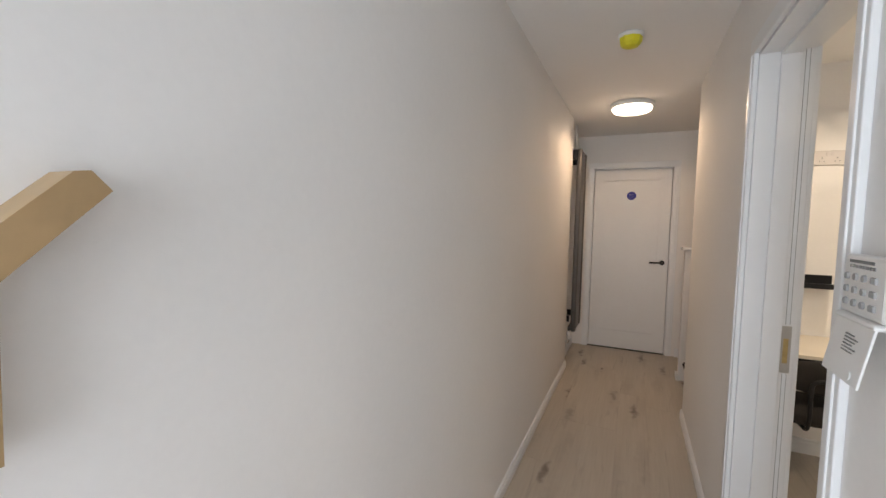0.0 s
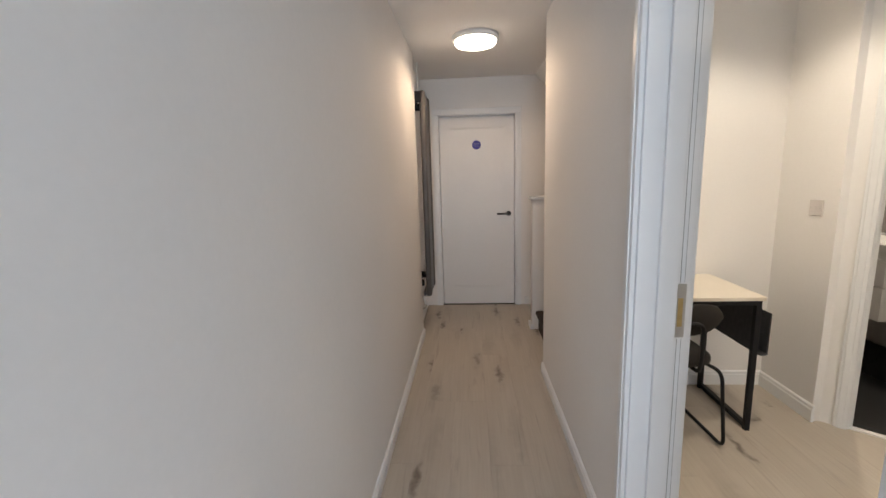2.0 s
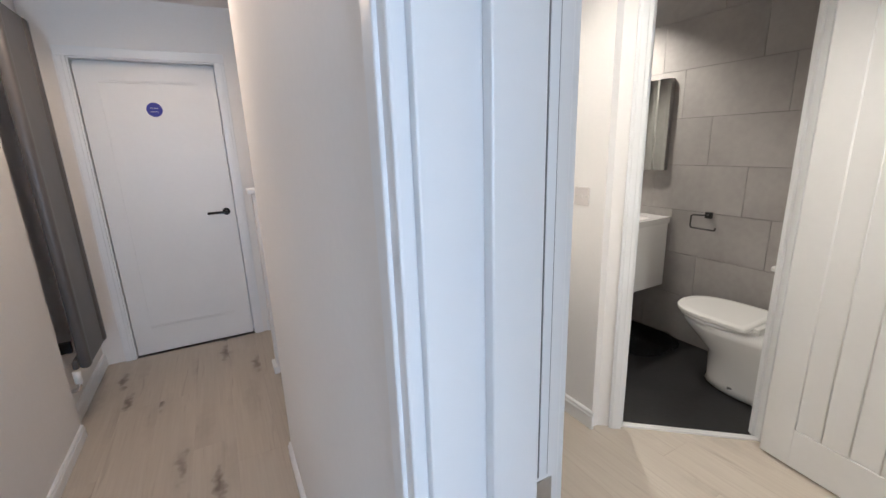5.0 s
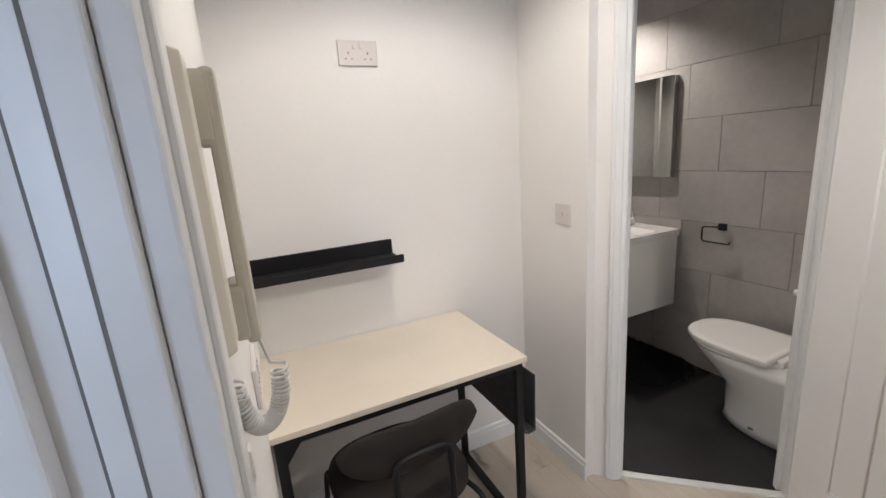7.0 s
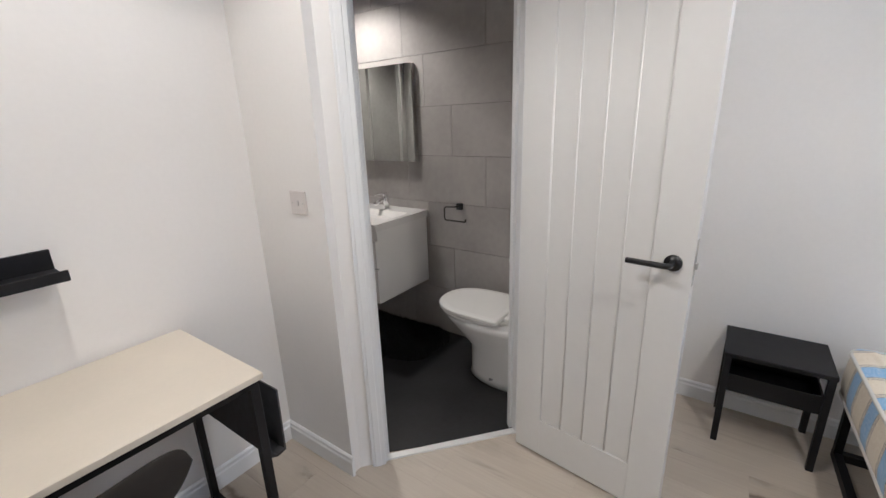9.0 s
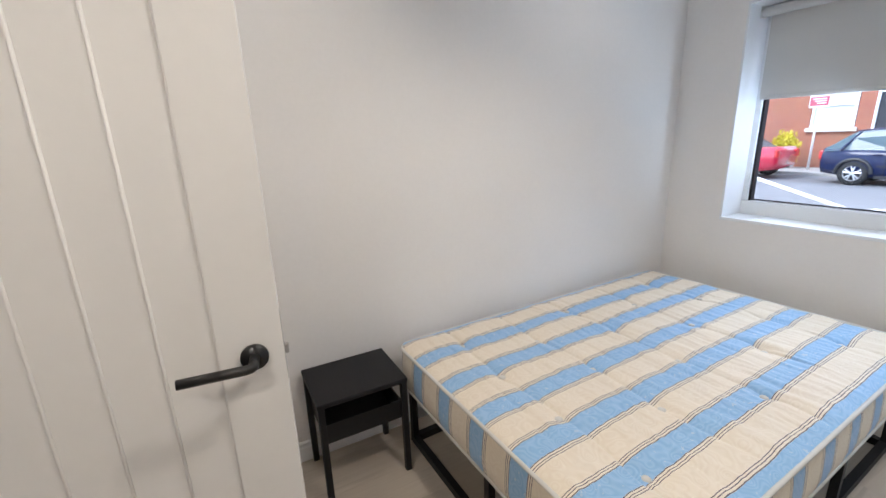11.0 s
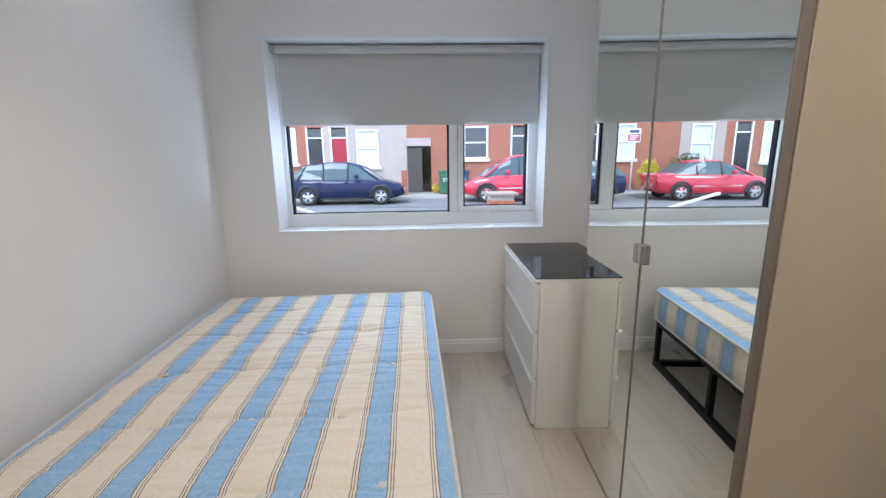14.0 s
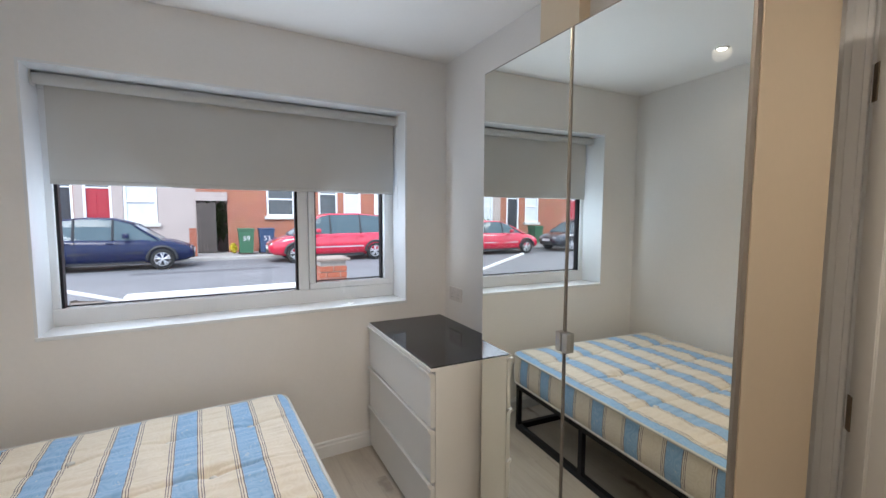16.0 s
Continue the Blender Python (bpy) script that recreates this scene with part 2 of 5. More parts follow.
    l.new(ramp(vor.outputs["Distance"], 0.14, 0.03), kn.inputs[0])
    c = mix(kn.outputs[0], c, knot)
    l.new(c, b.inputs["Base Color"])
    b.inputs["Roughness"].default_value = 0.42
    bp = n.new("ShaderNodeBump")
    bp.inputs["Strength"].default_value, bp.inputs["Distance"].default_value = 0.12, 0.001
    l.new(grain, bp.inputs["Height"])
    l.new(bp.outputs[0], b.inputs["Normal"])
    return m


def striped_fabric(name, axis, period, start):
    """Damask ticking: cream bands, blue bands edged with thin dark lines, woven scrolls."""
    m = bpy.data.materials.new(name)
    m.use_nodes = True
    n, l = m.node_tree.nodes, m.node_tree.links
    b = n["Principled BSDF"]
    b.inputs["Roughness"].default_value = 0.75
    b.inputs["Sheen Weight"].default_value = 0.2
    co, sep = n.new("ShaderNodeTexCoord"), n.new("ShaderNodeSeparateXYZ")
    l.new(co.outputs["Object"], sep.inputs[0])

    def op(kind, a, bb=None, c=None):
        x = n.new("ShaderNodeMath")
        x.operation = kind
        for k, v in enumerate((a, bb, c)):
            if v is None:
                continue
            if isinstance(v, (int, float)):
                x.inputs[k].default_value = v
            else:
                l.new(v, x.inputs[k])
        return x.outputs[0]

    wob = n.new("ShaderNodeTexNoise")
    wob.inputs["Scale"].default_value = 5
    l.new(co.outputs["Object"], wob.inputs["Vector"])
    u = op("FRACT", op("DIVIDE", op("ADD", op("ADD", sep.outputs[axis], -start), op("MULTIPLY", op("ADD", wob.outputs[0], -0.5), 0.012)), period))

    def band(lo, hi):
        return op("MULTIPLY", op("GREATER_THAN", u, lo), op("LESS_THAN", u, hi))

    def mix(fac, c0, c1):
        x = n.new("ShaderNodeMix")
        x.data_type = "RGBA"
        l.new(fac, x.inputs[0])
        for s, c in ((6, c0), (7, c1)):
            if isinstance(c, tuple):
                x.inputs[s].default_value = (*c, 1)
            else:
                l.new(c, x.inputs[s])
        return x.outputs[2]

    vor, fine = n.new("ShaderNodeTexVoronoi"), n.new("ShaderNodeTexNoise")
    vor.inputs["Scale"].default_value = 22
    vor.feature = "SMOOTH_F1"
    fine.inputs["Scale"].default_value, fine.inputs["Detail"].default_value = 55, 5
    l.new(co.outputs["Object"], vor.inputs["Vector"])
    l.new(co.outputs["Object"], fine.inputs["Vector"])
    curl = op("MULTIPLY", op("ADD", op("SINE", op("MULTIPLY", vor.outputs["Distance"], 42)), 1), 0.22)
    cream = mix(curl, (0.735, 0.65, 0.525), (0.82, 0.75, 0.635))
    blue = mix(curl, (0.25, 0.44, 0.68), (0.40, 0.57, 0.78))
    c = mix(band(0.325, 0.675), cream, blue)
    for lo, hi in ((0.235, 0.246), (0.270, 0.281), (0.310, 0.323), (0.677, 0.690), (0.719, 0.730), (0.754, 0.765)):
        c = mix(band(lo, hi), c, (0.10, 0.075, 0.11))
    c = mix(op("MULTIPLY", op("GREATER_THAN", fine.outputs[0], 0.66), 0.25), c, (0.85, 0.8, 0.7))
    l.new(c, b.inputs["Base Color"])
    bp = n.new("ShaderNodeBump")
    bp.inputs["Strength"].default_value, bp.inputs["Distance"].default_value = 0.25, 0.002
    l.new(op("ADD", curl, fine.outputs[0]), bp.inputs["Height"])
    l.new(bp.outputs[0], b.inputs["Normal"])
    return m


PAINT = mat("matt_white_wall_paint", (0.84, 0.82, 0.80), 0.75, vary=0.032, scale=1.2, grain=60, bump=0.06, bump_scale=220)
CEIL = mat("white_ceiling_paint", (0.89, 0.87, 0.85), 0.8, vary=0.02, scale=1.5, grain=50, bump=0.05, bump_scale=180)
GLOSS = mat("white_satin_woodwork", (0.82, 0.825, 0.83), 0.32, vary=0.02, scale=3, grain=30, bump=0.05, bump_scale=90)
DOORW = mat("white_painted_door", (0.80, 0.79, 0.775), 0.38, vary=0.025, scale=2.5, grain=40, bump=0.08, bump_scale=60)
UPVC = mat("white_upvc", (0.84, 0.86, 0.88), 0.25, vary=0.015, scale=4)
BLACK = mat("black_powder_coat", (0.010, 0.010, 0.012), 0.5, vary=0.2, scale=20, grain=200, bump=0.1, bump_scale=500, spec=0.3)
BLACKS = mat("black_satin_metal", (0.012, 0.012, 0.013), 0.3, metal=0.0, vary=0.15, scale=20)
STEEL = mat("brushed_steel", (0.55, 0.54, 0.52), 0.35, metal=1.0, vary=0.1, scale=12, grain=120)
CHROME = mat("chrome", (0.85, 0.85, 0.86), 0.06, metal=1.0, vary=0.02)
ALUMINIUM = mat("satin_aluminium", (0.86, 0.86, 0.85), 0.38, metal=0.6, vary=0.05, scale=20, grain=120)
BRONZE = mat("dull_bronze", (0.24, 0.19, 0.14), 0.45, metal=0.8, vary=0.15, scale=30)
BRASS = mat("worn_brass", (0.55, 0.42, 0.20), 0.4, metal=1.0, vary=0.2, scale=30)
PLASTIC = mat("white_plastic", (0.80, 0.79, 0.77), 0.35, vary=0.02, scale=8)
SWITCHP = mat("greyed_white_plastic", (0.66, 0.62, 0.60), 0.4, vary=0.02)
CREAM = mat("cream_plastic", (0.70, 0.66, 0.56), 0.4, vary=0.03, scale=8)
CERAMIC = mat("white_glazed_ceramic", (0.80, 0.79, 0.77), 0.08, vary=0.01, coat=0.5)
ANTHRACITE = mat("anthracite_radiator_paint", (0.10, 0.092, 0.088), 0.4, vary=0.08, scale=10)
DESKTOP = mat("pale_birch_laminate", (0.76, 0.69, 0.585), 0.45, vary=0.04, scale=5, grain=90)
FELT = mat("dark_grey_felt", (0.055, 0.055, 0.06), 0.95, vary=0.25, scale=40, grain=400, bump=0.5, bump_scale=600)
CHAIRP = mat("dark_brown_grey_chair_fabric", (0.020, 0.0165, 0.0145), 0.9, vary=0.2, scale=30, grain=300, bump=0.4, bump_scale=500)
DRAWERW = mat("white_foil_chest", (0.78, 0.77, 0.75), 0.35, vary=0.02, scale=3)
WARDROBE = mat("off_white_wardrobe_foil", (0.79, 0.66, 0.49), 0.5, vary=0.03, scale=2, grain=60)
BLIND = mat("grey_roller_blind_cloth", (0.60, 0.595, 0.58), 0.9, vary=0.04, scale=3, grain=250, bump=0.3, bump_scale=700)
PINE = mat("varnished_tan_pine", (0.42, 0.28, 0.14), 0.4, vary=0.15, scale=6, grain=50)
CARPET = mat("dark_brown_carpet", (0.030, 0.022, 0.020), 1.0, vary=0.3, scale=60, grain=500, bump=0.8, bump_scale=700)
MAT = mat("black_shaggy_mat", (0.006, 0.006, 0.0065), 1.0, vary=0.4, scale=40, grain=300)
SLATE = mat("dark_grey_floor_vinyl", (0.0125, 0.0125, 0.0135), 0.36, vary=0.6, scale=3.5, grain=30, bump=0.2, bump_scale=60)
TILE = mat("grey_concrete_tile", (0.36, 0.34, 0.325), 0.42, vary=0.16, scale=3.2, grain=28, bump=0.08, bump_scale=40)
TILES = object_varied(TILE)
GROUT = mat("dark_grout", (0.13, 0.125, 0.12), 0.9, vary=0.1)
BLUESIGN = mat("royal_blue_sign_plastic", (0.014, 0.016, 0.28), 0.5, vary=0.03)
WHITEINK = mat("white_ink", (0.82, 0.82, 0.84), 0.5, vary=0.01)
GREYINK = mat("grey_ink", (0.20, 0.20, 0.20), 0.6, vary=0.01)
KEYGREY = mat("grey_rubber_key", (0.36, 0.36, 0.36), 0.6, vary=0.05)
YELLOW = mat("yellow_plastic_cover", (0.75, 0.68, 0.03), 0.4, vary=0.05)
RED = mat("red_indicator", (0.6, 0.03, 0.03), 0.4)
LAMPGLOW = glow("lamp_diffuser", (1.0, 0.84, 0.66), 3.0)
SPOTGLOW = glow("downlight_lens", (1.0, 0.9, 0.78), 14.0)
PANE = glass("window_glass")
MIRROR = mirror("mirror_silver", (0.83, 0.85, 0.81))
BATHMIRROR = mirror("bathroom_mirror_silver", (0.80, 0.83, 0.81))
BLACKGLASS = mat("black_glass", (0.006, 0.0065, 0.009), 0.05, vary=0.02, spec=0.4)
OAK = wood_floor("limed_oak_laminate", (0.525, 0.468, 0.395), (0.425, 0.368, 0.302), (0.185, 0.15, 0.12))
TICK_TOP = striped_fabric("blue_cream_ticking_top", 0, 0.2085, 0.110)
TICK_NS = striped_fabric("blue_cream_ticking_end", 0, 0.2085, 0.110)
TICK_EW = striped_fabric("blue_cream_ticking_side", 1, 0.2095, 0.05)
# ---- setting ----
XL, XR, XW, XE = -0.41, 0.53, 0.69, 3.26
YS, YO, YN, YC, ZC = -0.64, -0.93, 3.50, 5.28, 2.385
DIAG = math.degrees(math.atan2(-0.404, 0.463))
DX, DY = math.cos(radians(DIAG)), math.sin(radians(DIAG))
TL = Vector((2.031, 2.997, 0))
TR = TL + 0.614 * Vector((DX, DY, 0))
TH = 0.10

structure("wall_corridor_west", boxes((XL - 0.14, XL, YS, 4.39, 0, ZC)), PAINT, "long plain matt white painted corridor wall", "wall")
structure("wall_alcove", boxes((-0.61, -0.47, 4.39, YC, 0, ZC)), PAINT, "white painted alcove wall behind the radiator", "wall")
structure("wall_corridor_end", boxes((-0.61, -0.315, YC, 5.42, 0, ZC), (-0.315, 0.53, YC, 5.42, 2.03, ZC), (0.53, 2.1, YC, 5.42, 0, ZC)), PAINT, "white painted end wall with a door opening", "wall")
structure("wall_partition", boxes((XR, XW, YS, 1.295, 0, ZC), (XR, XW, 1.295, 2.115, 2.035, ZC), (XR, XW, 2.115, 3.68, 0, ZC)), PAINT, "white painted partition between corridor and bedroom", "wall")
structure("wall_front", boxes((-0.61, -0.37, YO, YS, 0, 2.6), (-0.37, 0.50, YO, YS, 2.06, 2.6), (0.50, WIN_X0, YO, YS, -0.3, 2.6), (WIN_X0, WIN_X1, YO, YS, -0.3, WIN_Z0), (WIN_X0, WIN_X1, YO, YS, WIN_Z1, 2.6), (WIN_X1, 3.42, YO, YS, -0.3, 2.6)), PAINT, "white painted front wall with a wide window opening", "wall")
structure("wall_east", boxes((XE, XE + 0.16, YS, 4.75, 0, ZC)), PAINT, "plain matt white painted wall beside the bed", "wall")
structure("wall_north", boxes((XW, 1.90, YN, 3.60, 0, ZC)), PAINT, "white painted wall behind the desk", "wall")
structure("wall_recess", boxes((XW, 0.885, YS, 1.225, 0, ZC)), PAINT, "white painted wall behind the wardrobe", "wall")
structure("wall_stair", boxes((XW, 1.90, 3.60, 3.68, 0, ZC), (1.90, 2.0, 4.70, YC, 0, ZC)), PAINT, "white painted stairwell wall", "wall")
bm = bmesh.new()
box(bm, 1.90, 2.0, 3.075, 4.70, 0, ZC)
o = structure("wall_bathroom_west", bm, PAINT, "short white painted wall with a switch", "wall")
structure("bathroom_lining", boxes((2.001, 2.010, 3.14, 4.62, 0.004, ZC - 0.002)), TILE, "grey tiled inner face of the bathroom wall", "wall")
# diagonal wall round the bathroom door
o = structure("wall_bathroom_diagonal", boxes((-0.145, -0.03, 0, TH, 0, ZC), (-0.03, 0.644, 0, TH, 2.035, ZC), (0.644, 0.735, 0, TH, 0, ZC)), PAINT, "white painted diagonal wall with a door opening", "wall")
o.matrix_world = pose(TL.x, TL.y, 0, 0, 0, DIAG)
structure("wall_bathroom_south", boxes((2.60, XE, 2.43, 2.53, 0, ZC)), PAINT, "white painted wall behind the bathroom door", "wall")
structure("wall_bathroom_north", boxes((2.0, XE, 4.62, 4.75, 0, ZC)), TILE, "grey tiled bathroom end wall", "wall")
structure("ceiling", boxes((-0.61, XE + 0.16, YO, 5.42, ZC, ZC + 0.1)), CEIL, "smooth white painted ceiling", "ceiling")
structure("subfloor", boxes((-0.61, XE + 0.16, YO, 5.42, -0.12, -0.012)), GROUT, "dark subfloor under the boards", "floor")


def skirting(name, x0, y0, x1, y1, h=0.095, t=0.015):
    """A moulded skirting board whose front lies to the left of the run from the first to the second end."""
    a, b = Vector((x0, y0, 0)), Vector((x1, y1, 0))
    bm = bmesh.new()
    prism(bm, [(0, 0), (t, 0), (t, h * 0.72), (t * 0.72, h * 0.80), (t * 0.72, h * 0.93), (t * 0.3, h), (0, h)], "x", 0, (b - a).length)
    o = structure(name, bm, GLOSS, "white gloss moulded skirting board", "skirting")
    o.matrix_world = pose(x0, y0, 0, 0, 0, math.degrees(math.atan2(y1 - y0, x1 - x0)))
    return o


skirting("baseboard", XL, 4.39, XL, YS, 0.07)
skirting("baseboard", -0.47, YC, -0.47, 4.405, 0.09)
skirting("baseboard", XL, 4.39, XL - 0.06, 4.39, 0.07)
skirting("baseboard", XR, 2.19, XR, 3.68, 0.07)
skirting("baseboard", XR, YS, XR, 1.24, 0.07)
skirting("baseboard", 1.6, YC, 0.60, YC, 0.09)
skirting("baseboard", XE, YS, XE, 2.43)
skirting("baseboard", 0.885, YS, XE, YS)
skirting("baseboard", XE, 2.43, 2.62, 2.43)
skirting("baseboard", 1.90, YN, XW, YN)
skirting("baseboard", 1.90, 3.062, 1.90, YN)
skirting("baseboard", XW, YN, XW, 2.19)


def door_frame(name, where, rz, width, height, depth, face, stop, label, back=True):
    """Lining, stop and architraves; local x runs across the opening, y into the wall."""
    o = thing(name, where, label, "door frame", rz=rz)
    o["kind"] = "structure"
    t = 0.03
    for nm, a, b in (("jamb", -t, 0), ("jamb", width, width + t)):
        part(nm, boxes((a, b, 0, depth, 0, height + t), bevel=0.002), GLOSS, o)
    part("head", boxes((0.001, width - 0.001, 0.001, depth - 0.001, height, height + t)), GLOSS, o)
    s0, s1 = stop
    for a, b in ((0, 0.014), (width - 0.014, width)):
        part("door_stop", boxes((a, b, s0, s1, 0, height), bevel=0.002), GLOSS, o)
    part("door_stop", boxes((0.014, width - 0.014, s0, s1, height - 0.014, height)), GLOSS, o)
    w = face
    sides = [(-0.016, 0.0)] + ([(depth, depth + 0.016)] if back else [])
    for y0, y1 in sides:
        for a, b in ((-0.008 - w, -0.008), (width + 0.008, width + 0.008 + w)):
            bm = boxes((a, b, y0, y1, 0, height + 0.008), bevel=0.003)
            box(bm, a + 0.012, b - 0.018, y0 - 0.004 if y0 < 0 else y0, y1 if y0 < 0 else y1 + 0.004, 0, height + 0.006, bevel=0.003)
            part("architrave", bm, GLOSS, o)
        bm = boxes((-0.008 - w, width + 0.008 + w, y0, y1, height + 0.008, height + 0.008 + w), bevel=0.003)
        part("architrave", bm, GLOSS, o)
    return o


def lever_handle(parent, x, side, thick, toward, keyed=False, z=1.0):
    """Round rose and straight lever on one face of a leaf."""
    s = side
    f = s * thick / 2
    rose = bmesh.new()
    rod(rose, (x, f, z), (x, f + s * 0.009, z), 0.026, seg=32)
    rose = part("rose", rose, BLACKS, parent, "round black rose", True)
    bm = bmesh.new()
    tube(bm, bent([(x, f + s * 0.009, z), (x, f + s * 0.052, z), (x + toward * 0.125, f + s * 0.055, z)], 0.016), 0.0095, 14)
    part("door_handle", bm, BLACKS, parent, "straight black lever handle", True)
    if keyed:
        bm = bmesh.new()
        rod(bm, (x, f, z - 0.075), (x, f + s * 0.008, z - 0.075), 0.026, seg=32)
        esc = part("escutcheon", bm, BLACKS, parent, "black keyhole rose", True)
        bm = bmesh.new()
        rod(bm, (x, f + s * 0.008, z - 0.072), (x, f + s * 0.013, z - 0.072), 0.011, seg=20)
        part("lock_cylinder", bm, STEEL, esc, "steel lock cylinder", True)


def cottage_leaf(o, width, height, thick, boards, stile, top=0.11, bottom=0.185):
    """Framed leaf with recessed tongue-and-groove boards."""
    h = thick / 2
    z0 = 0.008
    part("stile", boxes((0, stile, -h, h, z0, height), bevel=0.0015), DOORW, o)
    part("stile", boxes((width - stile, width, -h, h, z0, height), bevel=0.0015), DOORW, o)
    part("rail", boxes((stile, width - stile, -h + 0.0005, h - 0.0005, height - top, height)), DOORW, o)
    part("rail", boxes((stile, width - stile, -h + 0.0005, h - 0.0005, z0, bottom)), DOORW, o)
    bw = (width - 2 * stile) / boards
    for k in range(boards):
        bm = boxes((stile + k * bw, stile + (k + 1) * bw, -h + 0.006, h - 0.006, bottom, height - top), bevel=0.004)
        part("board", bm, DOORW, o)
    for k in range(boards + 1):
        bm = bmesh.new()
        for s in (-1, 1):
            rod(bm, (stile + k * bw, s * (h - 0.006), bottom), (stile + k * bw, s * (h - 0.006), height - top), 0.0034, seg=8)
        part("bead", bm, DOORW, o, "", True)


def door_sign(parent, x, side, thick, z, r=0.042, words=("Fire door", "keep shut")):
    bm = bmesh.new()
    f = side * thick / 2
    rod(bm, (x, f, z), (x, f + side * 0.0025, z), r, seg=40)
    disc = part("sign", bm, BLUESIGN, parent, "round blue fire door sign", False)
    for k, w in enumerate(words):
        text_part("lettering", w, r * 0.27, pose(x, f + side * 0.003, z + r * (0.24 - 0.5 * k), 90, 0, 180 if side > 0 else 0), WHITEINK, disc)


# bedroom entrance door, standing open into the room
fr = door_frame("door_frame", (XR, 2.095, 0), -90, 0.78, 2.02, XW - XR, 0.058, (0.06, 0.117), "white painted frame of the bedroom door")
e = thing("door_1", (0.670, 1.324, 0), "white panelled cottage door standing open into the bedroom", "door", rz=90 - SWING)
e["kind"] = "structure"
cottage_leaf(e, 0.765, 2.012, 0.040, 6, 0.115)
lever_handle(e, 0.710, 1, 0.040, -1, True)
lever_handle(e, 0.710, -1, 0.040, -1, True)
door_sign(e, 0.435, 1, 0.028, 1.725, 0.050)
for z in (0.23, 0.87, 1.77):
    bm = bmesh.new()
    rod(bm, (-0.004, -0.027, z - 0.05), (-0.004, -0.027, z + 0.05), 0.010, seg=14)
    box(bm, -0.004, 0.030, -0.0232, -0.020, z - 0.050, z + 0.050, bevel=0.0008)
    part("hinge", bm, BRONZE, e, "dull bronze butt hinge")
part("strike_plate", boxes((0.0, 0.002, 0.119, 0.149, 0.89, 1.06), bevel=0.0008), STEEL, fr, "brushed steel strike plate")
part("latch_keep", boxes((0.002, 0.003, 0.126, 0.141, 0.925, 1.015), bevel=0.0006), BRASS, fr, "worn brass keep")
for x0, x1 in ((0.0, 0.0012), (0.7788, 0.78)):
    for z0, z1 in ((0.0, 0.885), (1.065, 2.02)):
        part("fire_seal", boxes((x0, x1, 0.1305, 0.1415, z0, z1)), UPVC, fr, "white fire seal strip")
        for a in (0.1290, 0.1415):
            part("seal_gap", boxes((x0, x1 - 0.0007 if x0 == 0.0 else x1, a, a + 0.0015, z0, z1)), GREYINK, fr, "dark line beside the seal")

# far corridor door
door_frame("door_frame", (-0.285, YC, 0), 0, 0.785, 2.02, 0.14, 0.058, (0.10, 0.13), "white painted frame of the far corridor door", back=False)
e = thing("door_3", (-0.279, 5.325, 0), "closed white moulded door at the end of the corridor", "door")
e["kind"] = "structure"
bm = boxes((0, 0.11, -0.02, 0.02, 0.008, 1.988), (0.663, 0.773, -0.02, 0.02, 0.008, 1.988), (0.11, 0.663, -0.02, 0.02, 0.008, 0.20), (0.11, 0.663, -0.02, 0.02, 1.90, 1.988), (0.11, 0.663, -0.014, 0.014, 0.20, 1.90))
part("leaf", bm, DOORW, e)
for z0, z1 in ((0.205, 0.213), (1.885, 1.893)):
    part("panel_moulding", boxes((0.115, 0.658, -0.020, -0.014, z0, z1), bevel=0.002), DOORW, e)
part("head_stop", boxes((0.0, 0.773, 0.030, 0.050, 1.960, 2.020)), DOORW, e, "white lip along the door head")
lever_handle(e, 0.715, -1, 0.040, -1)
door_sign(e, 0.385, -1, 0.028, 1.722, 0.046)

# bathroom door, standing open
door_frame("door_frame", (TL.x, TL.y, 0), DIAG, 0.614, 2.02, TH, 0.058, (0.045, 0.075), "white painted frame of the bathroom door", back=False)
HINGE = (2.462, 2.566)
e = thing("door_2", (HINGE[0], HINGE[1], 0), "white panelled bathroom door standing wide open", "door", rz=-97.5)
e["kind"] = "structure"
cottage_leaf(e, 0.608, 2.012, 0.040, 4, 0.118)
lever_handle(e, 0.553, -1, 0.040, -1)
lever_handle(e, 0.553, 1, 0.040, -1)
bm = boxes((0.6075, 0.6090, -0.011, 0.011, 0.93, 1.08), bevel=0.0005)
box(bm, 0.608, 0.617, -0.006, 0.006, 0.985, 1.005, bevel=0.002)
part("latch", bm, STEEL, e, "steel latch plate")
bm = boxes((0, 0.614, 0.004, 0.036, -0.004, 0.010), bevel=0.003)
o = structure("threshold", bm, ALUMINIUM, "bright metal threshold strip at the bathroom door", "threshold")
o.matrix_world = pose(TL.x, TL.y, 0, 0, 0, DIAG)

# front doorway behind the start of the walk
door_frame("door_frame", (-0.34, YO, 0), 0, 0.81, 2.03, YS - YO, 0.05, (0.12, 0.16), "white frame of the open front doorway", back=False)

# window
w = thing("window_1", (WIN_X0, YS, WIN_Z0), "wide white plastic window with one opening light", "window")
w["kind"] = "structure"
WW, WH = WIN_X1 - WIN_X0, WIN_Z1 - WIN_Z0
part("window_sill", boxes((0, WW, -0.20, 0.004, -0.004, 0.014), bevel=0.003), UPVC, w, "white window board")
part("reveal", boxes((0, 0.012, -0.20, 0.003, 0.014, WH)), UPVC, w)
part("reveal", boxes((WW - 0.012, WW, -0.20, 0.003, 0.014, WH)), UPVC, w)
part("reveal", boxes((0.012, WW - 0.012, -0.20, 0.003, WH - 0.012, WH)), UPVC, w)
F0, F1 = -0.265, -0.20
fz0, fz1, MUL0, MUL1 = 0.0, WH, MULLION[0] - WIN_X0, MULLION[1] - WIN_X0
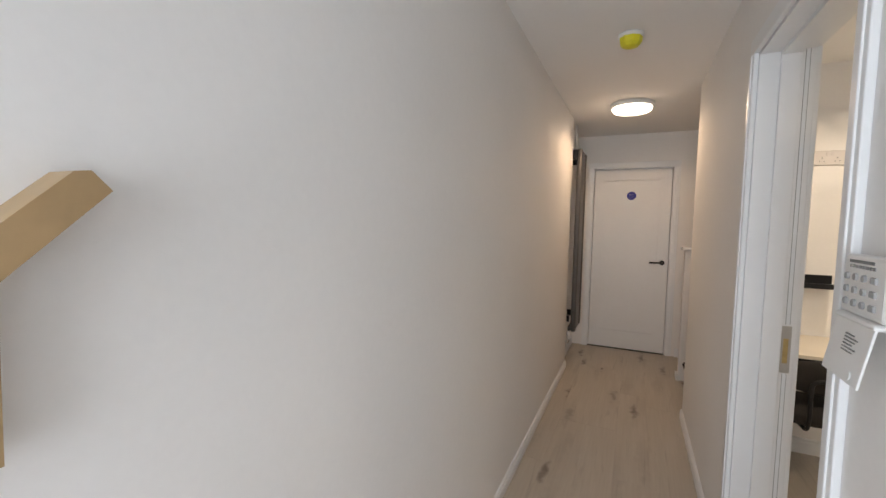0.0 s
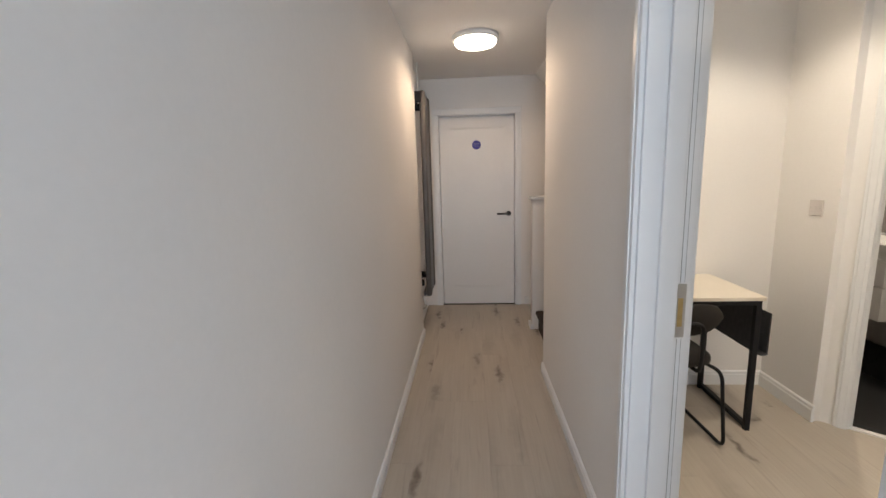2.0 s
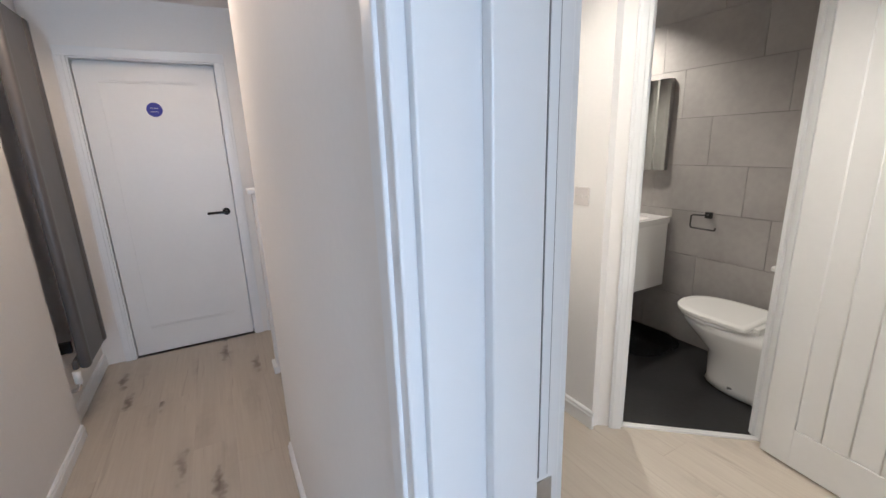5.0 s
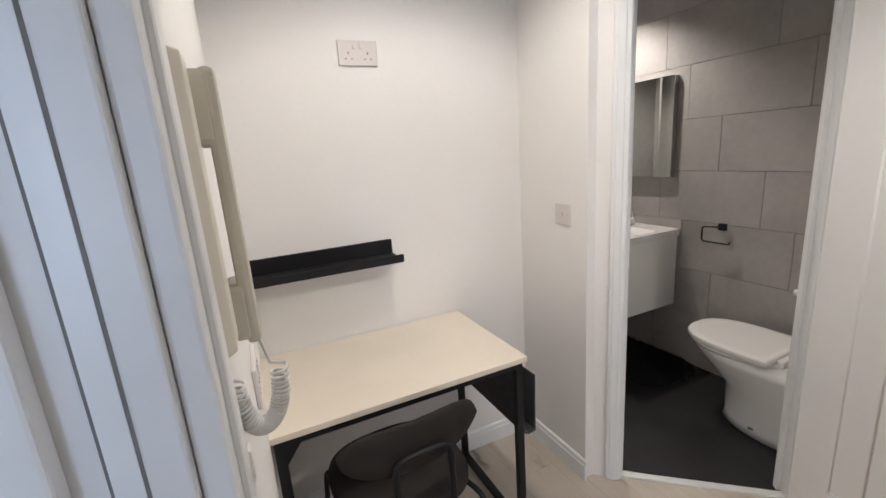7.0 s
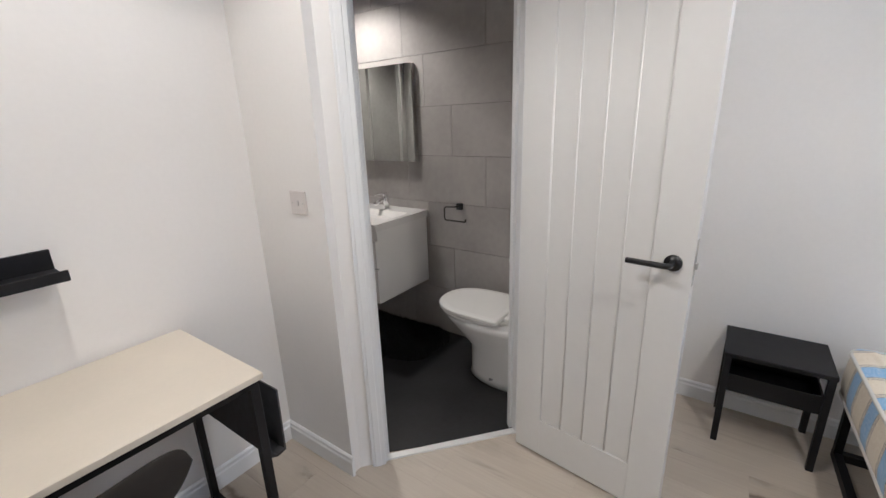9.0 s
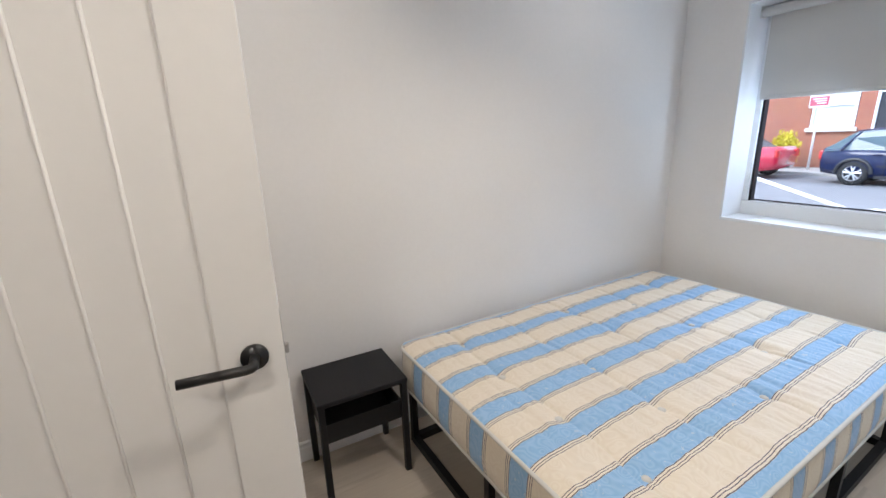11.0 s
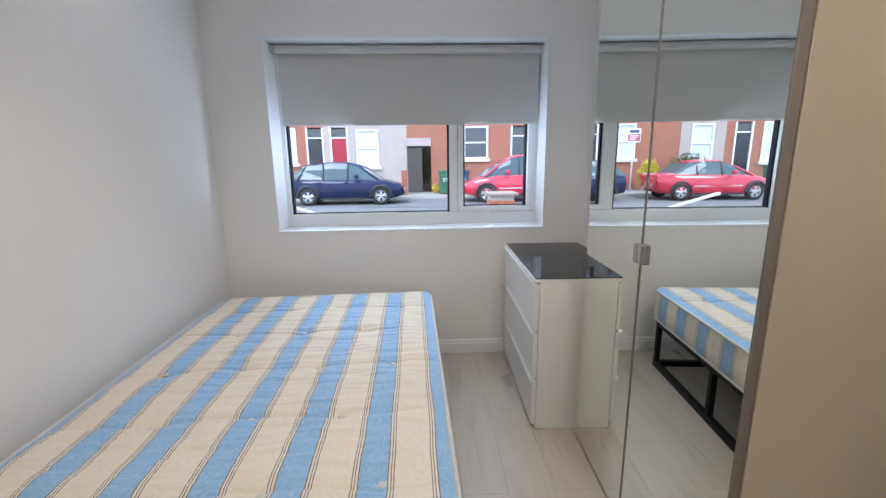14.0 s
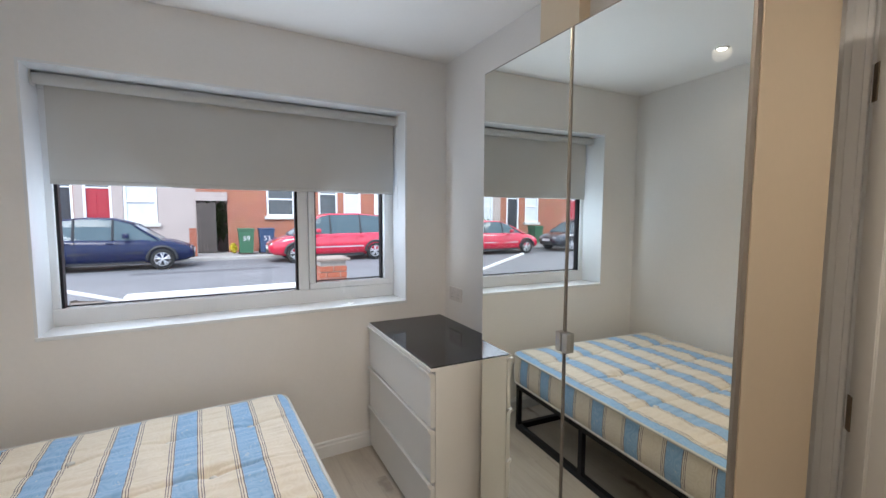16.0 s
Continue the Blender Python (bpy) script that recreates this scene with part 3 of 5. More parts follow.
rows = ((0.0, WW, F0, F1, fz0, fz0 + 0.095), (0.0, WW, F0, F1, fz1 - 0.07, fz1), (0.0, 0.042, F0, F1, fz0 + 0.095, fz1 - 0.07), (WW - 0.042, WW, F0, F1, fz0 + 0.095, fz1 - 0.07), (MUL0, MUL1, F0, F1, fz0 + 0.095, fz1 - 0.07))
for r in rows:
    part("window_frame", boxes(r, bevel=0.006), UPVC, w)
s0, s1 = 0.044, MUL0 - 0.002
for r in ((s0, s1, F0 + 0.02, F1 + 0.015, fz0 + 0.097, fz0 + 0.132), (s0, s1, F0 + 0.02, F1 + 0.015, fz1 - 0.12, fz1 - 0.075), (s0, s0 + 0.036, F0 + 0.02, F1 + 0.015, fz0 + 0.132, fz1 - 0.12), (s1 - 0.036, s1, F0 + 0.02, F1 + 0.015, fz0 + 0.132, fz1 - 0.12)):
    part("sash_rail", boxes(r, bevel=0.006), UPVC, w)
for a, b, z in ((s0 + 0.036, s1 - 0.036, 0.132), (MUL1, WW - 0.042, 0.095)):
    bm = boxes((a, b, F0 + 0.008, F0 + 0.016, fz0 + z, fz0 + z + 0.008), (a, b, F0 + 0.008, F0 + 0.016, fz1 - 0.13, fz1 - 0.12), (a, a + 0.012, F0 + 0.008, F0 + 0.05, fz0 + z, fz1 - 0.12), (b - 0.012, b, F0 + 0.008, F0 + 0.05, fz0 + z, fz1 - 0.12))
    part("gasket", bm, BLACK, w, "black rubber gasket")
    pn = part("pane", boxes((a, b, F0 + 0.026, F0 + 0.030, fz0 + z, fz1 - 0.07)), PANE, w)
    pn.visible_shadow = False
bm = bmesh.new()
box(bm, s1 - 0.032, s1 - 0.014, F1 + 0.015, F1 + 0.028, 0.50, 0.56, bevel=0.003)
box(bm, s1 - 0.030, s1 - 0.016, F1 + 0.026, F1 + 0.040, 0.42, 0.55, bevel=0.004)
part("window_handle", bm, UPVC, w, "white casement handle")
bl = thing("roller_blind", (1.176, YS - 0.13, 2.046), "grey roller blind pulled halfway down over the window", "blind")
bm = bmesh.new()
rod(bm, (0.004, -0.005, -0.03), (1.722, -0.005, -0.03), 0.026, seg=24)
part("roller", bm, BLIND, bl)
part("cloth", boxes((0.014, 1.694, -0.0305, -0.029, BLIND_Z - 2.046 + 0.02, -0.03)), BLIND, bl)
part("bottom_bar", boxes((0.014, 1.694, -0.035, -0.026, BLIND_Z - 2.046, BLIND_Z - 2.046 + 0.022), bevel=0.004), BLIND, bl)
for x in (0.006, 1.728):
    part("bracket", boxes((x - 0.004, x + 0.004, -0.035, 0.025, -0.062, 0.0), bevel=0.002), PLASTIC, bl, "white plastic bracket")
bm = bmesh.new()
for k in range(40):
    bmesh.ops.create_icosphere(bm, subdivisions=1, radius=0.003, matrix=Matrix.Translation((0.008, 0.022, -0.04 - k * 0.014)))
part("bead_chain", bm, PLASTIC, bl, "white bead chain")
# ---- corridor things ----
lp = thing("ceiling_lamp", (0.09, 4.02, ZC), "round flush ceiling lamp, lit warm white", "ceiling lamp")
bm = bmesh.new()
lathe(bm, [(0.02, 0), (0.165, 0), (0.165, -0.03), (0.155, -0.034), (0.02, -0.034)], 48)
part("rim", bm, PLASTIC, lp, "pale grey rim", True)
bm = bmesh.new()
lathe(bm, [(0.148, -0.034), (0.148, -0.050), (0.138, -0.062), (0.06, -0.066), (0.002, -0.066)], 48)
part("diffuser", bm, LAMPGLOW, lp, "glowing opal diffuser", True)
al = thing("smoke_alarm", (0.092, 2.66, ZC), "smoke alarm wrapped in a yellow dust cover", "smoke alarm")
bm = bmesh.new()
lathe(bm, [(0.01, 0), (0.062, 0), (0.062, -0.012), (0.055, -0.018), (0.01, -0.018)], 32)
part("base", bm, PLASTIC, al, "white plastic base", True)
bm = bmesh.new()
lathe(bm, [(0.056, -0.016), (0.053, -0.045), (0.040, -0.060), (0.018, -0.068), (0.002, -0.070)], 9)
part("dust_cover", bm, YELLOW, al, "creased yellow plastic cover")

rd = thing("radiator", (-0.47, 4.475, 0), "tall anthracite vertical panel radiator", "radiator")
for y0, y1 in ((0.012, 0.076), (0.374, 0.436)):
    bm = bmesh.new()
    box(bm, 0.085, 0.135, y0, y1, 0.33, 2.13, bevel=0.020, seg=4)
    part("column", bm, ANTHRACITE, rd, "", True)
part("panel", boxes((0.088, 0.124, 0.076, 0.374, 0.332, 2.128), bevel=0.004), ANTHRACITE, rd, "flat front panel")
for z in (0.34, 2.06):
    part("header", boxes((0.062, 0.088, 0.0, 0.44, z, z + 0.05), bevel=0.008), ANTHRACITE, rd)
for z in (0.42, 2.02):
    for y in (0.05, 0.37):
        part("bracket", boxes((0.0, 0.064, y, y + 0.03, z, z + 0.06), bevel=0.003), BLACK, rd, "black wall bracket")
part("end_cap", boxes((0.05, 0.10, -0.012, 0.012, 2.03, 2.12), bevel=0.006), BLACK, rd, "black end cap")
bm = bmesh.new()
rod(bm, (0.075, -0.004, 0.27), (0.075, -0.004, 0.335), 0.018, seg=20)
vl = part("valve", bm, PLASTIC, rd, "white thermostatic valve head", True)
bm = bmesh.new()
tube(bm, bent([(0.075, -0.004, 0.27), (0.075, -0.004, 0.235), (0.03, -0.004, 0.225), (0.003, -0.004, 0.225)], 0.02), 0.011, 12)
part("valve_body", bm, CHROME, vl, "chrome valve body", True)
bm = bmesh.new()
rod(bm, (0.075, 0.03, 2.125), (0.075, 0.03, 2.35), 0.0075, seg=10)
part("bleed_pipe", bm, PLASTIC, rd, "white painted pipe", True)

# half-height wall and carpeted stair beyond the partition
bm = boxes((0.575, 1.85, 4.52, 4.62, 0, 1.185))
hw = structure("half_wall", bm, PAINT, "white half-height wall beside the stair", "wall")
part("capping", boxes((0.55, 1.85, 4.50, 4.64, 1.185, 1.212), bevel=0.006), GLOSS, hw, "white capping rail")
part("base_block", boxes((0.555, 0.59, 4.505, 4.635, 0, 0.05), bevel=0.004), GLOSS, hw, "white skirting return")
bm = bmesh.new()
prism(bm, [(0.70, ZC - 0.001), (1.50, 1.60), (1.50, ZC - 0.001)], "y", 4.56, 5.279)
structure("stair_soffit", bm, CEIL, "white sloping underside of the upper stair", "soffit")
# Added out of view so no sky shines through the far door's gaps.
structure("far_door_sky_block", boxes((-0.42, 0.66, 5.43, 5.50, -0.02, 2.20)), PAINT, "unseen plain wall added to block sky light behind the far door", "wall")
st = thing("stair", (0.60, 3.69, 0), "narrow stair covered in dark brown carpet", "stair")
for k in range(7):
    bm = bmesh.new()
    box(bm, 0.03 + k * 0.18, 1.28, 0.0, 0.815, k * 0.185, (k + 1) * 0.185 - 0.03)
    box(bm, k * 0.18, 1.28, 0.0, 0.815, (k + 1) * 0.185 - 0.045, (k + 1) * 0.185, bevel=0.018)
    part("step", bm, CARPET, st)

kp = thing("alarm_keypad", (XR, 1.145, 1.32), "white burglar alarm keypad with its flap hanging open", "alarm keypad")
bm = boxes((-0.030, 0, -0.060, 0.085, -0.055, 0.047), bevel=0.007)
part("housing", bm, PLASTIC, kp)
part("display", boxes((-0.0315, -0.029, -0.02, 0.06, 0.034, 0.039)), GREYINK, kp, "grey indicator strip")
for k in range(8):
    part("led_legend", boxes((-0.0315, -0.029, -0.025 + k * 0.011, -0.019 + k * 0.011, 0.0255, 0.0305)), GREYINK, kp)
for r in range(3):
    for c in range(4):
        bm = bmesh.new()
        y, z = 0.064 - c * 0.029, 0.010 - r * 0.022
        if c < 3:
            rod(bm, (-0.029, y, z), (-0.034, y, z), 0.0065, 0.0058, 16)
        else:
            box(bm, -0.034, -0.029, y - 0.011, y + 0.007, z - 0.0055, z + 0.0055, bevel=0.002)
        part("key", bm, KEYGREY, kp)
bm = boxes((-0.040, -0.018, -0.058, 0.083, -0.064, -0.054), bevel=0.005)
part("flap_hinge", bm, PLASTIC, kp)
bm = bmesh.new()
box(bm, -0.002, 0.002, -0.054, 0.076, -0.100, 0.0, bevel=0.0015)
fl = part("flap", bm, PLASTIC, kp, "open hinged flap with a printed label")
fl.matrix_basis = pose(-0.034, 0, -0.060, 0, 10, 0)
for k in range(6):
    part("print_line", boxes((-0.0032, -0.0018, -0.004 - (k * 5 % 3) * 0.007, 0.026, -0.026 - k * 0.0055, -0.0240 - k * 0.0055)), GREYINK, fl)
bm = bmesh.new()
rod(bm, (-0.0015, -0.022, -0.087), (-0.004, -0.022, -0.087), 0.007, seg=20)
part("catch", bm, PLASTIC, fl)

br = thing("wall_bracket", (XL, 0.40, 1.2), "tan varnished wooden bracket fixed to the corridor wall", "bracket")
bm = bmesh.new()
prism(bm, [(-0.22, -0.031), (0.082, 0.255), (0.097, 0.257), (0.116, 0.237), (-0.19, -0.056)], "x", 0.0, 0.05)
part("arm", bm, PINE, br)
bm = bmesh.new()
prism(bm, [(-0.02, -0.032), (0.025, -0.028), (0.027, 0.15), (-0.02, 0.105)], "x", 0.0, 0.035)
part("upright", bm, PINE, br)

# ---- bedroom things ----
ph = thing("intercom_phone", (XW, 2.262, 1.31), "cream intercom handset hanging on its wall unit", "intercom")
bm = bmesh.new()
prism(bm, [(0.0, -0.090), (0.006, -0.090), (0.022, -0.064), (0.022, -0.030), (0.010, -0.022), (0.010, 0.050), (0.0, 0.050)], "z", 0.016, 0.215)
bmesh.ops.bevel(bm, geom=bm.edges[:], offset=0.0015, segments=2, affect="EDGES", profile=0.5)
part("base", bm, CREAM, ph)
part("cradle_window", boxes((0.009, 0.012, -0.019, -0.009, 0.05, 0.16), bevel=0.001), PLASTIC, ph, "pale paper label")
part("indicator", boxes((0.0115, 0.0130, -0.017, -0.011, 0.088, 0.098)), RED, ph, "small red indicator")
bm = bmesh.new()
box(bm, 0.026, 0.038, -0.008, 0.030, -0.004, 0.218, bevel=0.005)
box(bm, 0.016, 0.034, -0.008, 0.030, 0.160, 0.216, bevel=0.005)
box(bm, 0.016, 0.034, -0.008, 0.030, 0.0, 0.05, bevel=0.005)
part("handset", bm, CREAM, ph)
path = [(0.007, -0.020, 0.004), (0.007, -0.012, -0.020), (0.004, 0.006, -0.040)]
for k in range(481):
    s = k / 480
    a = s * math.tau * 34
    u = math.pi * s
    centre = Vector((0.028 - 0.019 * math.cos(u), 0.028 - 0.013 * math.cos(u), -0.043 - 0.055 * math.sin(u) ** 0.8 - 0.008 * s))
    along = Vector((0.019 * math.sin(u), 0.013 * math.sin(u), -0.055 * math.cos(u) + 1e-4)).normalized()
    side = along.cross(Vector((0.565, -0.825, 0.02))).normalized()
    path.append(tuple(centre + 0.0078 * (math.cos(a) * side + math.sin(a) * along.cross(side))))
path += [(0.040, 0.030, -0.040), (0.033, 0.018, 0.002)]
bm = bmesh.new()
tube(bm, path, 0.0016, 6)
part("coiled_cord", bm, PLASTIC, ph, "white coiled cord", True)
sw = thing("light_switch", (XW, 2.262, 1.195), "white plastic light switch beside the intercom", "switch")
part("plate", boxes((0, 0.009, -0.043, 0.043, -0.043, 0.043), bevel=0.003), PLASTIC, sw)
part("rocker", boxes((0.008, 0.013, -0.008, 0.008, -0.014, 0.014), bevel=0.002), PLASTIC, sw)

dk = thing("desk", (0.685, 2.965, 0), "small desk with pale wooden top and black steel frame", "desk")
part("tabletop", boxes((0, 0.838, 0, 0.522, 0.730, 0.750), bevel=0.002), DESKTOP, dk)
for x in (0.012, 0.800):
    for y in (0.012, 0.470):
        part("leg", boxes((x, x + 0.025, y, y + 0.025, 0.0, 0.705)), BLACK, dk)
    part("foot_bar", boxes((x, x + 0.025, 0.037, 0.470, 0.012, 0.037)), BLACK, dk)
    part("side_rail", boxes((x, x + 0.025, 0.012, 0.495, 0.705, 0.730)), BLACK, dk)
part("apron", boxes((0.037, 0.800, 0.012, 0.037, 0.706, 0.729)), BLACK, dk)
part("apron", boxes((0.037, 0.800, 0.470, 0.495, 0.706, 0.729)), BLACK, dk)
part("corner_brace", prism(bmesh.new(), [(0.037, 0.706), (0.085, 0.706), (0.037, 0.640)], "y", 0.018, 0.030), BLACK, dk)
bm = bmesh.new()
prism(bm, [(0.826, 0.705), (0.831, 0.705), (0.832, 0.445), (0.850, 0.432), (0.876, 0.437), (0.880, 0.655), (0.885, 0.655), (0.882, 0.430), (0.852, 0.424), (0.827, 0.435)], "y", 0.02, 0.475)
part("side_pocket", bm, FELT, dk, "hanging dark grey felt pocket")

ch = thing("desk_chair", (1.05, 3.02, 0), "black steel chair with dark upholstered seat and backrest", "chair", rz=3)
bm = bmesh.new()
rings = []
for k in range(33):
    s = 0.5 - 0.5 * math.cos(math.pi * k / 32)
    x = -0.215 + 0.43 * s
    hh = 0.085 * math.sqrt(max(0.004, 1 - abs(2 * s - 1) ** 3.2))
    yb = -0.175 + 0.05 * (2 * s - 1) ** 2
    ring = []
    for q in range(24):
        a = q * math.tau / 24
        ring.append((x, yb + 0.020 * math.cos(a) - 0.12 * hh * math.sin(a), 0.672 + hh * math.sin(a)))
    rings.append(ring)
loft(bm, rings)
part("backrest", bm, CHAIRP, ch, "curved padded backrest", True)
bm = bmesh.new()
prof = [(0.02, 0.415), (0.19, 0.418), (0.215, 0.432), (0.215, 0.452), (0.19, 0.470), (0.02, 0.474)]
rings = [[(r * 1.0 * math.copysign(abs(math.cos(k * math.tau / 40)) ** 0.7, math.cos(k * math.tau / 40)), 0.03 + r * math.copysign(abs(math.sin(k * math.tau / 40)) ** 0.7, math.sin(k * math.tau / 40)), z) for k in range(40)] for r, z in prof]
loft(bm, rings)
part("seat", bm, CHAIRP, ch, "round-cornered padded seat", True)
bm = bmesh.new()
tube(bm, bent([(-0.085, 0.02, 0.405), (-0.085, -0.185, 0.405), (-0.085, -0.205, 0.46), (-0.085, -0.205, 0.665), (0.085, -0.205, 0.665), (0.085, -0.205, 0.46), (0.085, -0.185, 0.405), (0.085, 0.02, 0.405)], 0.045), 0.0095, 12)
part("back_frame", bm, BLACK, ch, "bent black tube holding the backrest", True)
for sx in (-1, 1):
    bm = bmesh.new()
    tube(bm, bent([(sx * 0.16, 0.02, 0.405), (sx * 0.20, -0.19, 0.405), (sx * 0.225, -0.21, 0.008), (sx * 0.225, 0.235, 0.008), (sx * 0.20, 0.215, 0.405), (sx * 0.16, 0.04, 0.405)], 0.05), 0.009, 12)
    part("leg", bm, BLACK, ch, "", True)
part("seat_brace", boxes((-0.17, 0.17, 0.0, 0.05, 0.398, 0.414), bevel=0.003), BLACK, ch)

sh = thing("picture_ledge", (0.678, YN, 1.055), "narrow black picture ledge on the wall above the desk", "shelf")
part("back_strip", boxes((0.015, 0.568, -0.012, 0, 0.0, 0.070), bevel=0.001), BLACK, sh)
part("shelf_board", boxes((0.015, 0.568, -0.132, -0.012, 0.0, 0.012)), BLACK, sh)
part("front_lip", boxes((0.013, 0.570, -0.142, -0.132, 0.0, 0.030), bevel=0.001), BLACK, sh)


def socket(where, rz, label, slots=True):
    o = thing("double_socket", where, label, "socket", rz=rz)
    part("plate", boxes((-0.073, 0.073, -0.010, 0, -0.043, 0.043), bevel=0.003), SWITCHP, o)
    for c in (-0.036, 0.036):
        for dx, dz, w, h in ((0, 0.012, 0.0022, 0.004), (-0.011, -0.008, 0.0032, 0.002), (0.011, -0.008, 0.0032, 0.002)):
            part("pin_slot", boxes((c + dx - w, c + dx + w, -0.0108, -0.0085, -0.012 + dz - h, -0.012 + dz + h)), GREYINK, o)
    for c in (-0.012, 0.012):
        part("rocker", boxes((c - 0.006, c + 0.006, -0.013, -0.009, 0.014, 0.030), bevel=0.001), SWITCHP, o)
    return o


socket((1.19, YN, 1.828), 0, "white double power socket high on the wall")
socket((XW, 2.80, 1.02), 90, "white double power socket on the wall beside the desk")
socket((0.885, -0.50, 0.92), -270, "white double power socket beside the wardrobe")
fs = thing("fused_switch", (1.90, 3.207, 1.174), "white fused switch plate beside the bathroom door", "switch", rz=-90)
part("plate", boxes((-0.043, 0.043, -0.009, 0, -0.043, 0.043), bevel=0.003), SWITCHP, fs)
part("rocker", boxes((-0.006, 0.006, -0.013, -0.008, -0.009, 0.009), bevel=0.001), SWITCHP, fs)
for c in (-0.03, 0.03):
    part("screw", boxes((c - 0.003, c + 0.003, -0.0098, -0.008, -0.003, 0.003)), STEEL, fs)

ns = thing("bedside_table", (2.948, 1.460, 0), "black metal bedside table with a low tray", "bedside table")
part("tabletop", boxes((0, 0.30, 0, 0.37, 0.435, 0.455), bevel=0.003), BLACK, ns)
for x in (0.003, 0.272):
    for y in (0.003, 0.342):
        part("leg", boxes((x, x + 0.025, y, y + 0.025, 0, 0.435), bevel=0.002), BLACK, ns)
bm = boxes((0.030, 0.270, 0.030, 0.340, 0.262, 0.268), (0.024, 0.030, 0.028, 0.342, 0.262, 0.345), (0.270, 0.276, 0.028, 0.342, 0.262, 0.345), (0.030, 0.270, 0.024, 0.030, 0.262, 0.345), (0.030, 0.270, 0.340, 0.346, 0.262, 0.345))
part("tray", bm, BLACK, ns)

# bed: steel platform and mattress
BX0, BX1, BY0, BY1 = 1.937, 3.192, -0.45, 1.385
BED_TURN = 1.6
bd = thing("bed_frame", (BX0, BY0, 0), "black steel platform bed frame on low rails", "bed", rz=BED_TURN)
BL, BW = BY1 - BY0, BX1 - BX0
for nm, z0, z1 in (("top_rail", 0.275, 0.315), ("floor_rail", 0.0, 0.035)):
    for x in (0.02, BW - 0.05):
        part(nm, boxes((x, x + 0.03, 0.03, BL - 0.03, z0, z1)), BLACK, bd)
    for y in (0.03, BL - 0.06):
        part(nm, boxes((0.05, BW - 0.05, y, y + 0.03, z0, z1)), BLACK, bd)
part("centre_rail", boxes((BW / 2 - 0.015, BW / 2 + 0.015, 0.06, BL - 0.06, 0.275, 0.314)), BLACK, bd)
for x in (0.02, BW / 2 - 0.015, BW - 0.05):
    for y in (0.03, BL * 0.34, BL * 0.66, BL - 0.06):
        if x == BW / 2 - 0.015 and 0.03 < y < BL - 0.07:
            continue
        part("leg", boxes((x + 0.001, x + 0.029, y + 0.001, y + 0.029, 0.035, 0.275)), BLACK, bd)
for k in range(12):
    y = 0.08 + k * (BL - 0.2) / 11
    part("slat", boxes((0.05, BW - 0.05, y, y + 0.03, 0.296, 0.312)), BLACK, bd)

mt = thing("mattress", (BX0, BY0, 0.316), "blue and cream striped button-tufted mattress, bare", "mattress", rz=BED_TURN)
MT = 0.205
NX, NY = 70, 420
TUFT_ROWS = [(0.27, 4), (0.60, 3), (0.95, 4), (1.29, 3), (1.61, 4)]
tufts = [((0.19 if n == 4 else 0.34) + c * 0.295, y + 0.012 * math.sin(c * 2.1 + y * 7)) for y, n in TUFT_ROWS for c in range(n)]


def mattress_top(x, y):
    e = min(x, BW - x, y, BL - y)
    z = MT - 0.020 * math.exp(-e / 0.03) + 0.006
    soft = min(1.0, e / 0.06)
    z += 0.006 * noise.noise(Vector((x * 6, y * 6, 0.3))) + 0.004 * noise.noise(Vector((x * 16, y * 11, 2.3)))
    z += soft * (0.0060 * noise.noise(Vector((x * 4.5, y * 26, 5.1))) + 0.0032 * noise.noise(Vector((x * 9, y * 62, 9.4))))
    for row, (ry, n) in enumerate(TUFT_ROWS):
        dy = y - ry - 0.012 * math.sin(x * 9 + row * 1.7) - 0.008 * noise.noise(Vector((x * 7, row, 0.5)))
        if abs(dy) < 0.12:
            pull = 0.55 + 0.45 * noise.noise(Vector((x * 3.5, row * 3.1, 1.7)))
            z -= soft * pull * (0.013 * math.exp(-dy * dy / 0.00006) + 0.008 * math.exp(-dy * dy / 0.0016))
    for tx, ty in tufts:
        r2 = (x - tx) ** 2 + (y - ty) ** 2
        if r2 < 0.02:
            z -= 0.012 * math.exp(-r2 / 0.0012)
    return z


def edge_in(x, y, r=0.07):
    """Rounds the plan's corners."""
    cx, cy = min(max(x, r), BW - r), min(max(y, r), BL - r)
    v = Vector((x - cx, y - cy))
    if v.length > r and abs(v.x) > 1e-6 and abs(v.y) > 1e-6:
        v = v.normalized() * r
    return cx + v.x, cy + v.y


bm = bmesh.new()
grid = []
for j in range(NY + 1):
    row = []
    for i in range(NX + 1):
        x, y = BW * i / NX, BL * j / NY
        z = mattress_top(x, y)
        x, y = edge_in(x, y)
        row.append(bm.verts.new((x, y, z)))
    grid.append(row)
for j in range(NY):
    for i in range(NX):
        bm.faces.new((grid[j][i], grid[j][i + 1], grid[j + 1][i + 1], grid[j + 1][i]))
part("quilted_top", bm, TICK_TOP, mt, "", True)


def rim(zf, bulge):
    pts = []
    r = 0.07
    for cx, cy, a0 in ((BW - r, r, -90), (BW - r, BL - r, 0), (r, BL - r, 90), (r, r, 180)):
        for k in range(7):
            a = radians(a0 + 90 * k / 6)
            pts.append((cx + (r + bulge) * math.cos(a), cy + (r + bulge) * math.sin(a), zf))
    out = []
    for p, q in zip(pts, pts[1:] + pts[:1]):
        n = max(1, int((Vector(q) - Vector(p)).length / 0.05))
        out += [tuple(Vector(p).lerp(Vector(q), k / n)) for k in range(n)]
    return out


